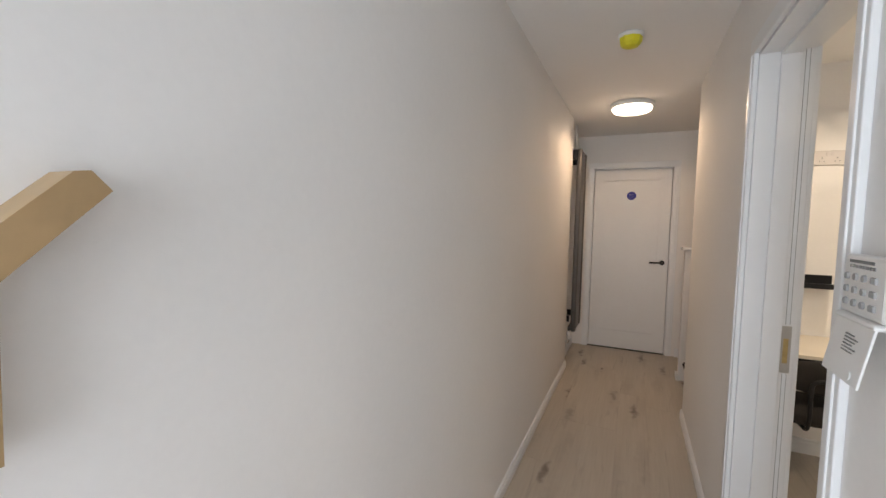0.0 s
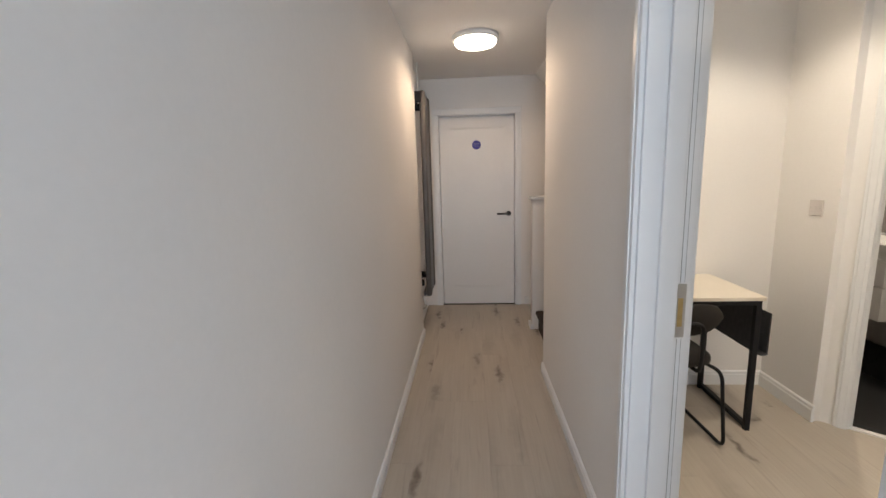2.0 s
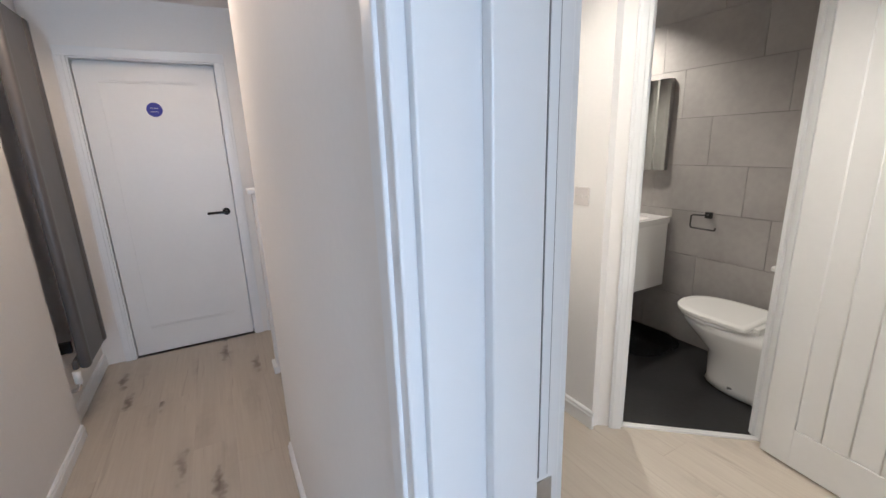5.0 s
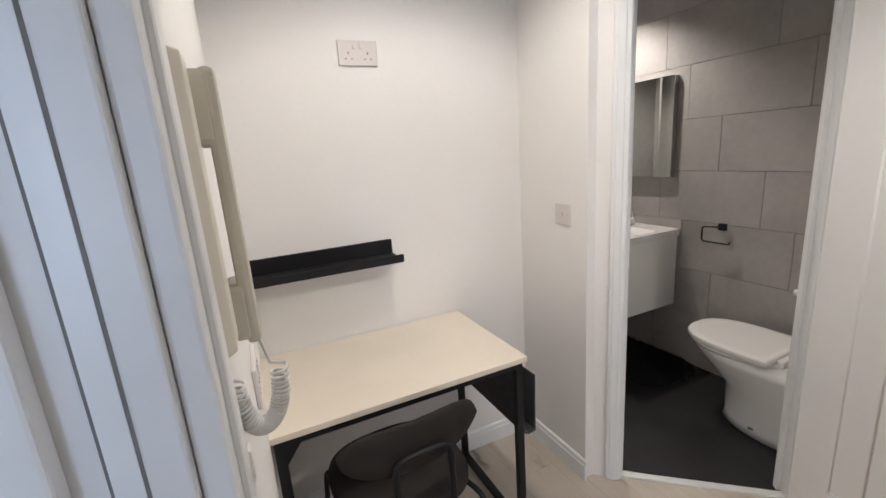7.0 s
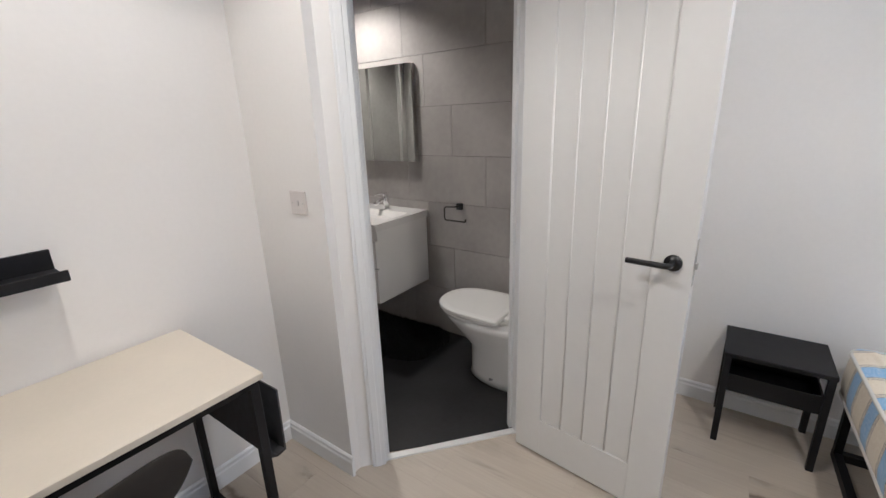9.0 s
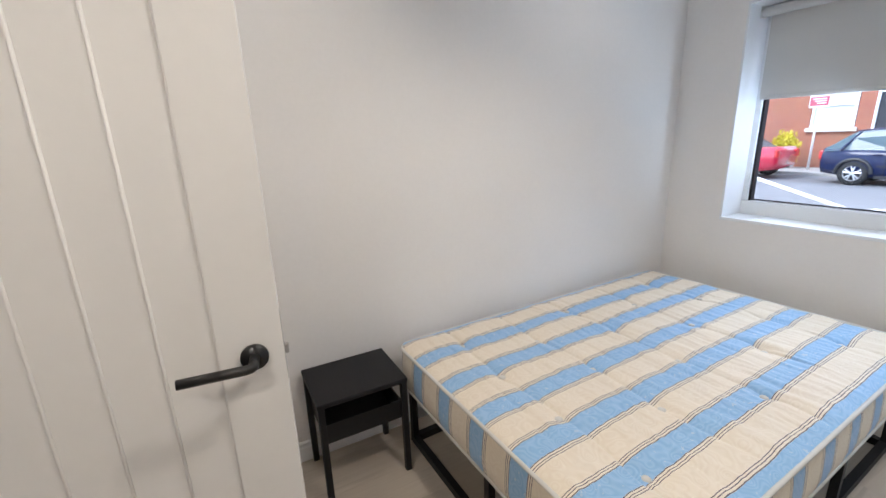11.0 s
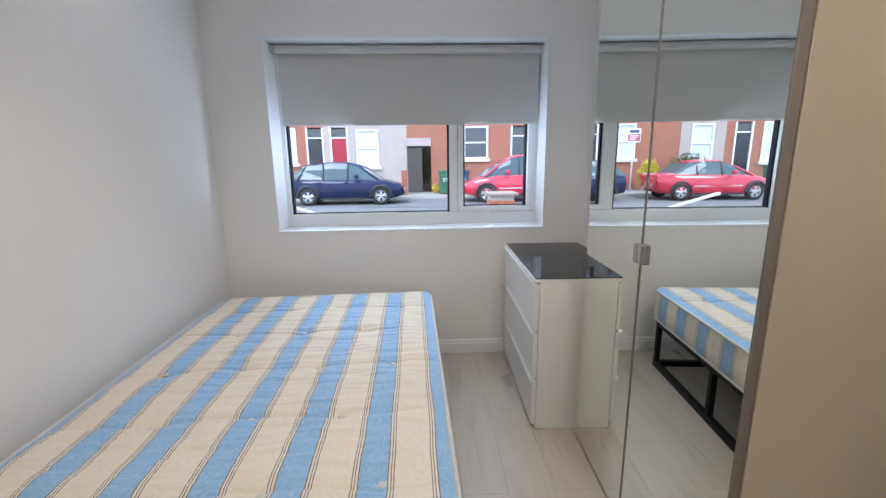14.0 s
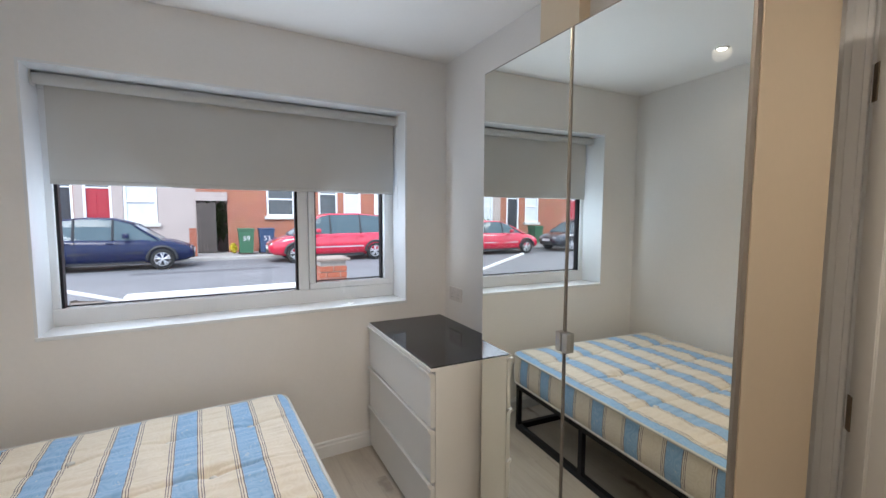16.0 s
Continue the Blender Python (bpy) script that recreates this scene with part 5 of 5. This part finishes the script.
def house(x0, x1, material, doors, windows, label):
    h = thing("terraced_house", (0, -17.5, GZ + 0.10), label, "house", "terraced houses")
    holes = [d[:4] for d in doors] + [w_[:4] for w_ in windows]
    part("wall", wall_with_holes(x0, x1, 0.0, 5.6, holes), material, h)
    for a, b, z0, z1, paint in doors:
        facade_door(h, a + 0.07, b - 0.07, z0 + 0.13, z1 - 0.05, paint)
    for a, b, z0, z1, pane in windows:
        facade_window(h, a, b, z0, z1, pane)
    part("back_wall", boxes((x0, x1, -7.0, -6.8, 0, 5.6)), material, h)
    part("roof", prism(bmesh.new(), [(0.25, 5.6), (0.25, 5.7), (-3.5, 8.4), (-7.25, 5.7), (-7.25, 5.6)], "x", x0, x1), ROOF, h)
    part("chimney", boxes((x0 + 0.2, x0 + 0.9, -3.9, -3.1, 7.9, 9.6)), BRICK, h)
    part("gutter", boxes((x0, x1, 0.25, 0.36, 5.55, 5.65), bevel=0.02), TRIM, h)
    part("ceiling_floor", boxes((x0, x1, -6.8, -0.22, 2.7, 2.8)), PAINT, h)
    return h


def up(x0, x1):
    return (x0, x1, 3.4, 4.9, NET)


house(2.72, 6.44, RENDERP, [(5.37, 6.18, 0.0, 2.95, REDDOOR)], [(4.00, 5.02, 1.22, 2.85, NET), up(3.6, 4.8), up(5.3, 6.1)], "pinkish rendered terraced house with a red door")
house(6.44, 10.9, BRICK, [(6.46, 7.24, 0.0, 2.95, BLACKDOOR)], [(7.68, 8.92, 1.40, 2.95, NET), up(7.6, 8.8), up(9.6, 10.4)], "orange brick terraced house with a black door")
house(-3.05, 1.62, BRICK, [(-2.9, -2.05, 0.0, 2.95, DARKIN)], [(-1.0, 0.12, 1.50, 2.95, DARKIN), up(-1.2, 0.2)], "orange brick terraced house with white windows")
house(-7.6, -3.05, BRICK, [(-4.0, -3.2, 0.0, 2.95, NET)], [(-5.9, -4.7, 1.40, 2.95, NET), up(-6.0, -4.6)], "orange brick terraced house beside the passage house")
house(-13.0, -7.6, RENDERP, [(-8.7, -7.8, 0.0, 2.95, BLACKDOOR)], [(-11.2, -9.8, 1.40, 2.95, NET), up(-11.2, -9.8)], "pale rendered terraced house")
house(12.9, 16.4, BRICK, [(13.3, 14.1, 0.0, 2.95, BLACKDOOR)], [(14.55, 15.45, 1.2, 2.95, NET), up(14.4, 15.4)], "brick terraced house with a dark front door")
house(16.4, 22.0, BRICK, [(17.6, 18.5, 0.0, 2.95, REDDOOR)], [(19.2, 20.5, 1.3, 2.95, NET), up(19.2, 20.5)], "plain brick terraced house further along")
house(10.9, 12.9, RENDERP, [], [(11.4, 12.4, 1.2, 2.9, NET), up(11.4, 12.4)], "narrow cream rendered house front")
# passage between two houses
gt = thing("passage_gate", (1.62, -17.45, GZ + 0.10), "weathered dark timber gate standing half open", "gate")
for k in range(6):
    part("board", boxes((0.42 + k * 0.112, 0.528 + k * 0.112, -0.02, 0.01, 0.03, 2.05 - 0.03 * ((k * 7) % 3)), bevel=0.004), GATE, gt)
for z in (0.4, 1.6):
    part("ledge", boxes((0.42, 1.09, -0.05, -0.02, z, z + 0.12)), GATE, gt)
part("lintel", boxes((0.0, 1.10, -0.15, 0.05, 2.10, 2.45)), RENDERP, gt, "rendered lintel")
# Added backdrop: darkens the passage by keeping the sky from showing through.
structure("passage_sky_block", boxes((0.9, 3.4, -21.6, -21.4, GZ - 0.14, 2.9)), RENDERP, "rendered wall added to block the bright sky behind the passage", "wall")
structure("passage_wall", boxes((1.62, 2.72, -17.72, -17.5, 2.36, 5.5)), BRICK, "brick wall above the passage", "wall")


def bush(name, where, size, material, label, n=900, seed=1):
    o = thing(name, where, label, "shrub")
    r = random.Random(seed)
    bm = bmesh.new()
    for k in range(n):
        d = Vector((r.gauss(0, 1), r.gauss(0, 1), r.gauss(0, 1))).normalized() * (r.random() ** 0.4)
        d *= 0.8 + 0.35 * noise.noise(Vector((d.x * 2.2 + seed, d.y * 2.2, d.z * 2.2)))
        c = Vector((d.x * size[0], d.y * size[1], size[2] * (1.0 + d.z)))
        m = Matrix.Translation(c) @ Euler((r.random() * 6, r.random() * 6, r.random() * 6)).to_matrix().to_4x4()
        s = 0.05 + 0.04 * r.random()
        v = [bm.verts.new(m @ Vector(p)) for p in ((-s, 0, 0), (0, s * 0.45, 0.01), (s, 0, 0), (0, -s * 0.45, 0.01))]
        bm.faces.new(v)
    tagged(part("foliage", bm, material, o), kind="stuff")
    bm = bmesh.new()
    for k in range(5):
        rod(bm, (0, 0, 0), (size[0] * 0.5 * r.uniform(-1, 1), size[1] * 0.5 * r.uniform(-1, 1), size[2]), 0.018, 0.006, 6)
    part("stems", bm, GATE, o)
    return o


bush("shrub", (2.05, -19.2, GZ + 0.10), (0.7, 0.5, 1.25), LEAF, "green shrub seen through the passage", 1800, 2)
bush("shrub", (1.45, -16.9, GZ + 0.10), (0.16, 0.15, 0.22), YLEAF, "small yellowing plant beside the bins", 220, 3)
bush("shrub", (9.2, -16.6, GZ + 0.10), (0.55, 0.4, 0.72), YLEAF, "bright yellow flowering shrub", 900, 4)
bush("shrub", (10.9, -16.6, GZ + 0.10), (1.15, 0.45, 0.85), LEAF, "dense green garden hedge", 1900, 5)


COPING = mat("weathered_brown_coping", (0.27, 0.215, 0.18), 0.85, vary=0.25, scale=8, grain=60, bump=0.4, bump_scale=80)


def pier(where, w, d, hgt, label, cap=True):
    """Brick pier in courses, each brick its own piece."""
    o = thing("brick_pier", where, label, "pier", "brick piers")
    part("core", boxes((-w / 2 + 0.012, w / 2 - 0.012, -d / 2 + 0.012, d / 2 - 0.012, 0, hgt)), KERB, o, "mortar core")
    meshes = {}
    rows_ = int(hgt / 0.075)
    for k in range(rows_):
        cuts = [-w / 2, 0.0, w / 2] if k % 2 else [-w / 2, -w / 4, w / 4, w / 2]
        for a, b in zip(cuts, cuts[1:]):
            key = round(b - a, 3)
            if key not in meshes:
                bm = boxes((0.005, b - a - 0.005, -d / 2, d / 2, 0.005, 0.07), bevel=0.003)
                me = bpy.data.meshes.new("brick")
                bm.to_mesh(me)
                bm.free()
                me.materials.append(BRICK_NEAR)
                meshes[key] = me
            q = new("brick", meshes[key])
            q.location = (a, 0, k * 0.075)
            q.parent = o
    if cap:
        part("coping", boxes((-w / 2 - 0.035, w / 2 + 0.035, -d / 2 - 0.035, d / 2 + 0.035, hgt, hgt + 0.035), bevel=0.010), COPING, o, "weathered brown coping")
    return o


pier((0.95, -3.45, GZ + 0.11), 0.33, 0.33, 0.96, "near red brick gate pier with a weathered coping")
pier((2.82, -16.2, GZ + 0.10), 0.24, 0.24, 1.10, "far small red brick gate pier", False)
lw = structure("front_garden_wall", boxes((1.155, 3.0, -3.52, -3.40, GZ + 0.108, 0.555)), KERB, "low pale rendered garden wall", "wall")
part("coping", boxes((1.155, 3.02, -3.57, -3.35, 0.556, 0.600), bevel=0.01), WHITEPLANK, lw, "pale coping strip")
rb = thing("rubble_heap", (3.35, -3.4, GZ + 0.11), "heap of broken concrete slabs on the forecourt", "rubble")
rng = random.Random(11)
for k in range(26):
    bm = bmesh.new()
    s = rng.uniform(0.10, 0.24)
    box(bm, -s, s, -s * rng.uniform(0.5, 0.9), s * rng.uniform(0.5, 0.9), -0.035, 0.035, bevel=0.012)
    for v in bm.verts:
        v.co += Vector((rng.uniform(-1, 1), rng.uniform(-1, 1), rng.uniform(-1, 1))) * 0.02
    q = part("slab", bm, RUBBLE, rb)
    lvl = k // 5
    q.matrix_basis = pose(rng.uniform(-0.6, 0.6) * (1 - lvl * 0.11), rng.uniform(-0.35, 0.35), 0.06 + lvl * 0.11, rng.uniform(-14, 14), rng.uniform(-14, 14), rng.uniform(0, 180))
pk = thing("plank", (3.25, -3.05, 0.0), "long white plank leaning on the rubble", "plank")
bm = boxes((-0.5, 0.62, -0.035, 0.035, -0.012, 0.012), bevel=0.003)
part("board", bm, WHITEPLANK, pk).matrix_basis = pose(0.0, 0, 0.70, 0, -19, 12)


def bin_(where, lid, number, label):
    o = thing("wheelie_bin", where, label, "wheelie bin", "wheelie bins")
    bm = bmesh.new()
    loft(bm, [[(sx * w / 2, sy * d / 2, z) for sx, sy in ((-1, -1), (1, -1), (1, 1), (-1, 1))] for w, d, z in ((0.46, 0.50, 0.06), (0.55, 0.62, 0.90), (0.58, 0.66, 0.92), (0.58, 0.66, 0.96))])
    part("body", bm, lid, o)
    part("lid", boxes((-0.30, 0.30, -0.36, 0.34, 0.965, 1.02), bevel=0.02), lid, o, "hinged lid")
    for sx in (-1, 1):
        bm = bmesh.new()
        rod(bm, (sx * 0.20, -0.26, 0.10), (sx * 0.26, -0.26, 0.10), 0.10, seg=20)
        part("wheel", bm, TYRE, o)
    if number:
        text_part("number", number, 0.26, pose(0.0, 0.325, 0.62, 97, 0, 180), WHITEINK, o, 0.004)


bin_((1.04, -16.35, GZ + 0.10), GREENBIN, "59", "green wheelie bin with a painted white number")
bin_((0.30, -16.35, GZ + 0.10), BLUELID, "53", "dark wheelie bin with blue lid and painted number 53")
bin_((14.6, -16.6, GZ + 0.10), GREENBIN, "", "plain dark green wheelie bin by a house")


def wheel(car, x, y, r, side):
    bm = bmesh.new()
    prof = [(r * 0.64, -0.09), (r * 0.93, -0.095), (r, -0.07), (r, 0.07), (r * 0.93, 0.095), (r * 0.64, 0.09)]
    m = pose(x, y, r, 90, 0, 0)
    rings = [[tuple(m @ Vector((q * math.cos(k * math.tau / 28), q * math.sin(k * math.tau / 28), z))) for k in range(28)] for q, z in prof]
    loft(bm, rings, cap=False)
    wv = part("wheel", bm, TYRE, car, "", True)
    bm = bmesh.new()
    f = side * 0.075
    rod(bm, (x, y + f * 0.3, r), (x, y + f * 0.5, r), r * 0.64, seg=28)
    part("rim_well", bm, TRIM, wv)
    bm = bmesh.new()
    rod(bm, (x, y + f * 0.5, r), (x, y + f * 1.1, r), r * 0.14, seg=14)
    for k in range(5):
        a = k * math.tau / 5 + 0.3
        p = Vector((math.cos(a), 0, math.sin(a)))
        t = Vector((-math.sin(a), 0, math.cos(a)))
        for s in (-1, 1):
            rod(bm, Vector((x, y + f, r)) + p * r * 0.10, Vector((x, y + f * 0.9, r)) + p * r * 0.62 + t * s * r * 0.13, r * 0.065, r * 0.06, 8)
    tube(bm, [(x + r * 0.63 * math.cos(k * math.tau / 28), y + f * 0.9, r + r * 0.63 * math.sin(k * math.tau / 28)) for k in range(28)], r * 0.045, 6, closed=True)
    part("rim", bm, ALLOY, wv)


def car(where, rz, paint, L, W, low, high, wheels, label):
    """low: stations of (x, z_bottom, z_top, half width); high: (x, z_base, z_roof, half width at roof)."""
    o = thing("parked_car", where, label, "car", "parked cars", rz=rz)
    bm = bmesh.new()
    rings = []
    for x, z0, z1, hw in low:
        dz = z1 - z0
        half = [(hw * 0.86, z0), (hw * 0.97, z0 + 0.18 * dz), (hw, z0 + 0.45 * dz), (hw * 0.985, z0 + 0.75 * dz), (hw * 0.93, z0 + 0.94 * dz), (hw * 0.80, z1)]
        rings.append([(x, y, z) for y, z in half] + [(x, -y, z) for y, z in reversed(half)])
    loft(bm, rings)
    bmesh.ops.recalc_face_normals(bm, faces=bm.faces[:])
    part("body", bm, paint, o, "", True)
    bm = bmesh.new()
    rings = []
    for x, z0, z1, hr in high:
        hb = W / 2 * 0.90
        half = [(hb, z0 - 0.06), (hb * 0.4 + hr * 0.6, z0 * 0.4 + z1 * 0.6), (hr, z1 - 0.03)]
        rings.append([(x, y, z) for y, z in half] + [(x, -y, z) for y, z in reversed(half)])
    loft(bm, rings)
    bmesh.ops.recalc_face_normals(bm, faces=bm.faces[:])
    part("windows", bm, CARGLASS, o, "tinted window band")
    bm = bmesh.new()
    rings = []
    for x, z0, z1, hr in high:
        if z1 - z0 < 0.12:
            continue
        rings.append([(x, hr + 0.012, z1 - 0.045), (x, hr * 0.8, z1 + 0.012), (x, 0, z1 + 0.03), (x, -hr * 0.8, z1 + 0.012), (x, -hr - 0.012, z1 - 0.045), (x, 0, z1 - 0.02)])
    loft(bm, rings)
    part("roof", bm, paint, o, "", True)
    hb = W / 2 * 0.90
    for s in (-1, 1):
        for px, lean in PILLARS[len(high)]:
            i = min(range(len(high)), key=lambda q: abs(high[q][0] - px))
            z0, z1, hr = high[i][1], high[i][2], high[i][3]
            bm = bmesh.new()
            rod(bm, (px + lean, s * (hb + 0.004), z0 - 0.05), (px, s * (hr + 0.006), z1 - 0.03), 0.035, 0.028, 6)
            part("pillar", bm, TRIM if lean == 0 else paint, o)
        for wx in wheels[:2]:
            wheel(o, wx, s * (W / 2 - 0.10), wheels[2], s)
            bm = bmesh.new()
            tube(bm, [(wx + (wheels[2] + 0.055) * math.cos(math.pi * k / 16), s * (W / 2 - 0.012), wheels[2] + (wheels[2] + 0.055) * math.sin(math.pi * k / 16)) for k in range(17)], 0.045, 8)
            part("wheel_arch", bm, TRIM, o, "dark wheel arch")
        nose = low[-2]
        bm = bmesh.new()
        box(bm, nose[0] - 0.30, nose[0] + 0.12, s * nose[3] * 0.62 - 0.14, s * nose[3] * 0.62 + 0.14, nose[2] - 0.20, nose[2] - 0.05, bevel=0.05)
        part("headlight", bm, HEADLAMP, o, "clear headlight")
        tail = low[1]
        part("tail_light", boxes((tail[0] - 0.10, tail[0] + 0.10, s * tail[3] * 0.78 - 0.10, s * tail[3] * 0.78 + 0.10, tail[2] - 0.32, tail[2] - 0.08), bevel=0.03), RED, o, "red tail light")
        bm = bmesh.new()
        xm = high[-2][0] - 0.15
        box(bm, xm - 0.07, xm + 0.09, s * (W / 2 + 0.06) - 0.08, s * (W / 2 + 0.06) + 0.08, high[0][1] + 0.0, high[0][1] + 0.14, bevel=0.035)
        part("wing_mirror", bm, paint, o)
        part("side_moulding", boxes((wheels[1] + 0.45, wheels[0] - 0.45, s * (W / 2 - 0.015) - 0.012, s * (W / 2 - 0.015) + 0.012, 0.50, 0.54)), TRIM if paint is not REDCAR else ALLOY, o, "side rubbing strip")
        part("sill", boxes((wheels[1] + 0.42, wheels[0] - 0.42, s * W * 0.44 - 0.03, s * W * 0.44 + 0.03, 0.19, 0.27)), TRIM, o)
        for dx in (0.10, -0.85):
            part("door_handle", boxes((dx - 0.09, dx + 0.09, s * (W / 2 - 0.005) - 0.015, s * (W / 2 - 0.005) + 0.015, high[0][1] - 0.16, high[0][1] - 0.12), bevel=0.008), paint, o)
            part("door_gap", boxes((dx + 0.16, dx + 0.172, s * (W / 2 - 0.012) - 0.006, s * (W / 2 - 0.012) + 0.006, 0.32, high[0][1] - 0.06)), TRIM, o)
    part("front_grille", boxes((low[-1][0] - 0.06, low[-1][0] + 0.012, -0.45, 0.45, 0.30, 0.44), bevel=0.01), TRIM, o)
    part("number_plate", boxes((low[-1][0] + 0.006, low[-1][0] + 0.022, -0.26, 0.26, 0.46, 0.57)), WHITEPLANK, o, "white number plate")
    part("wiper", boxes((high[-1][0] - 0.30, high[-1][0] - 0.28, -0.5, 0.1, high[-1][1] + 0.10, high[-1][1] + 0.115)), TRIM, o)
    return o


PILLARS = {6: [(0.15, 0.0), (0.62, 0.62), (-1.35, -0.28), (-0.72, 0.0)], 7: [(0.25, 0.0), (0.85, 0.66), (-1.75, -0.18), (-0.85, 0.0)]}
hatch_low = [(-2.10, 0.42, 0.78, 0.62), (-2.02, 0.30, 0.98, 0.80), (-1.3, 0.20, 0.96, 0.875), (0.0, 0.19, 0.93, 0.885), (0.9, 0.20, 0.92, 0.88), (1.55, 0.22, 0.84, 0.85), (1.95, 0.26, 0.70, 0.74), (2.12, 0.34, 0.58, 0.55)]
hatch_high = [(-1.98, 0.95, 1.02, 0.60), (-1.45, 0.96, 1.42, 0.56), (-0.5, 0.95, 1.52, 0.58), (0.15, 0.94, 1.50, 0.58), (0.62, 0.93, 1.36, 0.57), (1.28, 0.90, 0.93, 0.66)]
mpv_low = [(-2.30, 0.42, 0.85, 0.66), (-2.24, 0.30, 1.05, 0.84), (-1.3, 0.22, 1.04, 0.90), (0.0, 0.21, 1.02, 0.905), (1.0, 0.22, 1.00, 0.90), (1.75, 0.24, 0.90, 0.86), (2.12, 0.28, 0.74, 0.76), (2.28, 0.36, 0.60, 0.56)]
mpv_high = [(-2.20, 1.03, 1.10, 0.66), (-1.85, 1.04, 1.62, 0.62), (-0.85, 1.03, 1.70, 0.62), (0.25, 1.02, 1.68, 0.62), (0.55, 1.01, 1.62, 0.62), (0.85, 1.00, 1.45, 0.60), (1.55, 0.96, 0.99, 0.68)]
saloon_high = [(-1.55, 0.93, 0.97, 0.60), (-0.95, 0.94, 1.36, 0.54), (-0.4, 0.94, 1.42, 0.55), (0.15, 0.93, 1.40, 0.55), (0.62, 0.92, 1.26, 0.54), (1.28, 0.88, 0.90, 0.64)]
car((4.85, -13.95, GZ), 180, BLUECAR, 4.2, 1.77, hatch_low, hatch_high, (1.32, -1.28, 0.315), "dark blue five-door hatchback parked at the far kerb")
car((-1.75, -13.98, GZ), 0, REDCAR, 4.6, 1.81, mpv_low, mpv_high, (1.45, -1.38, 0.32), "bright red people carrier parked at the far kerb")
car((10.1, -13.95, GZ), 0, REDCAR, 4.2, 1.77, hatch_low, saloon_high, (1.32, -1.28, 0.305), "red saloon parked further along the far kerb")
car((15.3, -13.95, GZ), 180, NAVYCAR, 4.2, 1.77, hatch_low, hatch_high, (1.32, -1.28, 0.315), "dark car parked behind the red saloon")
SIGNRED = mat("faded_red_sign_face", (0.45, 0.09, 0.13), 0.5, vary=0.1)
sg = thing("board_on_post", (8.15, -15.9, GZ + 0.10), "red and white letting board on a pale post", "sign")
bm = bmesh.new()
rod(bm, (0, 0, 0), (0, 0, 2.6), 0.035, seg=12)
part("post", bm, WHITEPLANK, sg, "", True)
bd_ = part("board", boxes((-0.27, 0.27, 0.036, 0.046, 2.06, 2.62), bevel=0.003), WHITEINK, sg, "white board with red panel")
part("panel", boxes((-0.25, 0.25, 0.046, 0.050, 2.12, 2.40)), SIGNRED, bd_, "red printed panel")
part("band", boxes((-0.20, 0.20, 0.046, 0.050, 2.45, 2.56)), BLUELID, bd_, "dark printed band")
for k in range(3):
    part("print_line", boxes((-0.18, 0.18 - 0.06 * k, 0.050, 0.053, 2.32 - k * 0.07, 2.35 - k * 0.07)), WHITEINK, bd_)
# ---- floor boards and tiles ----
floor = structure("floor", boxes((-0.47, XE, YO, YC, -0.012, -0.009)), GROUT, "limed oak laminate boards laid along the corridor", "floor")
PLW, PLL = 0.192, 1.285
shared = {}


def board_mesh(l):
    key = round(l, 3)
    if key not in shared:
        bm = boxes((0.0002, PLW - 0.0002, 0.0002, l - 0.0002, -0.009, 0.0), bevel=0.0006)
        me = bpy.data.meshes.new("floor_board")
        bm.to_mesh(me)
        bm.free()
        me.materials.append(OAK)
        shared[key] = me
    return shared[key]


rng = random.Random(3)
x = -0.47
while x < XE - 0.01:
    y0 = YO if x < 0.51 else YS
    y1 = YC if x < 1.85 else 3.05
    y = y0 - rng.choice((0.0, 0.25, 0.45, 0.7, 0.95, 0.6))
    while y < y1:
        a, b = max(y, y0), min(y + PLL, y1)
        if b - a > 0.02:
            o = new("floor_board", board_mesh(b - a))
            o.location = (x, a, 0)
            o.parent = floor
        y += PLL
    x += PLW
bfl = structure("bathroom_floor", prism(bmesh.new(), [(2.0, 3.10), (2.52, 2.60), (2.60, 2.53), (3.26, 2.53), (3.26, 4.62), (2.0, 4.62)], "z", -0.002, 0.004), SLATE, "dark slate-grey bathroom flooring", "floor")
structure("bathroom_wall_backing", boxes((3.18, XE - 0.001, 2.53, 4.62, 0.004, ZC)), GROUT, "dark grout behind the wall tiles", "wall")
wall_t = structure("wall_bathroom_east", boxes((3.176, 3.18, 2.53, 4.62, 0.004, ZC)), GROUT, "grey concrete-look tiles in running bond", "wall")
for r in range(8):
    z0, z1 = 0.035 + (r - 0) * 0.302, 0.035 + (r + 1) * 0.302
    if r == 0:
        z0 = 0.006
    z1 = min(z1, ZC - 0.002)
    off = (0.0, 0.36, 0.16)[r % 3]
    y = 2.53 - off
    while y < 4.62:
        a, b = max(y, 2.532), min(y + 0.60, 4.618)
        if b - a > 0.02:
            key = ("t", round(b - a, 3), round(z1 - z0, 3))
            if key not in shared:
                bm = boxes((0, 0.008, 0.0012, b - a - 0.0012, 0.0012, z1 - z0 - 0.0012), bevel=0.001)
                me = bpy.data.meshes.new("tile")
                bm.to_mesh(me)
                bm.free()
                me.materials.append(TILES)
                shared[key] = me
            o = new("tile", shared[key])
            o.location = (3.168, a, z0)
            o.parent = wall_t
        y += 0.60
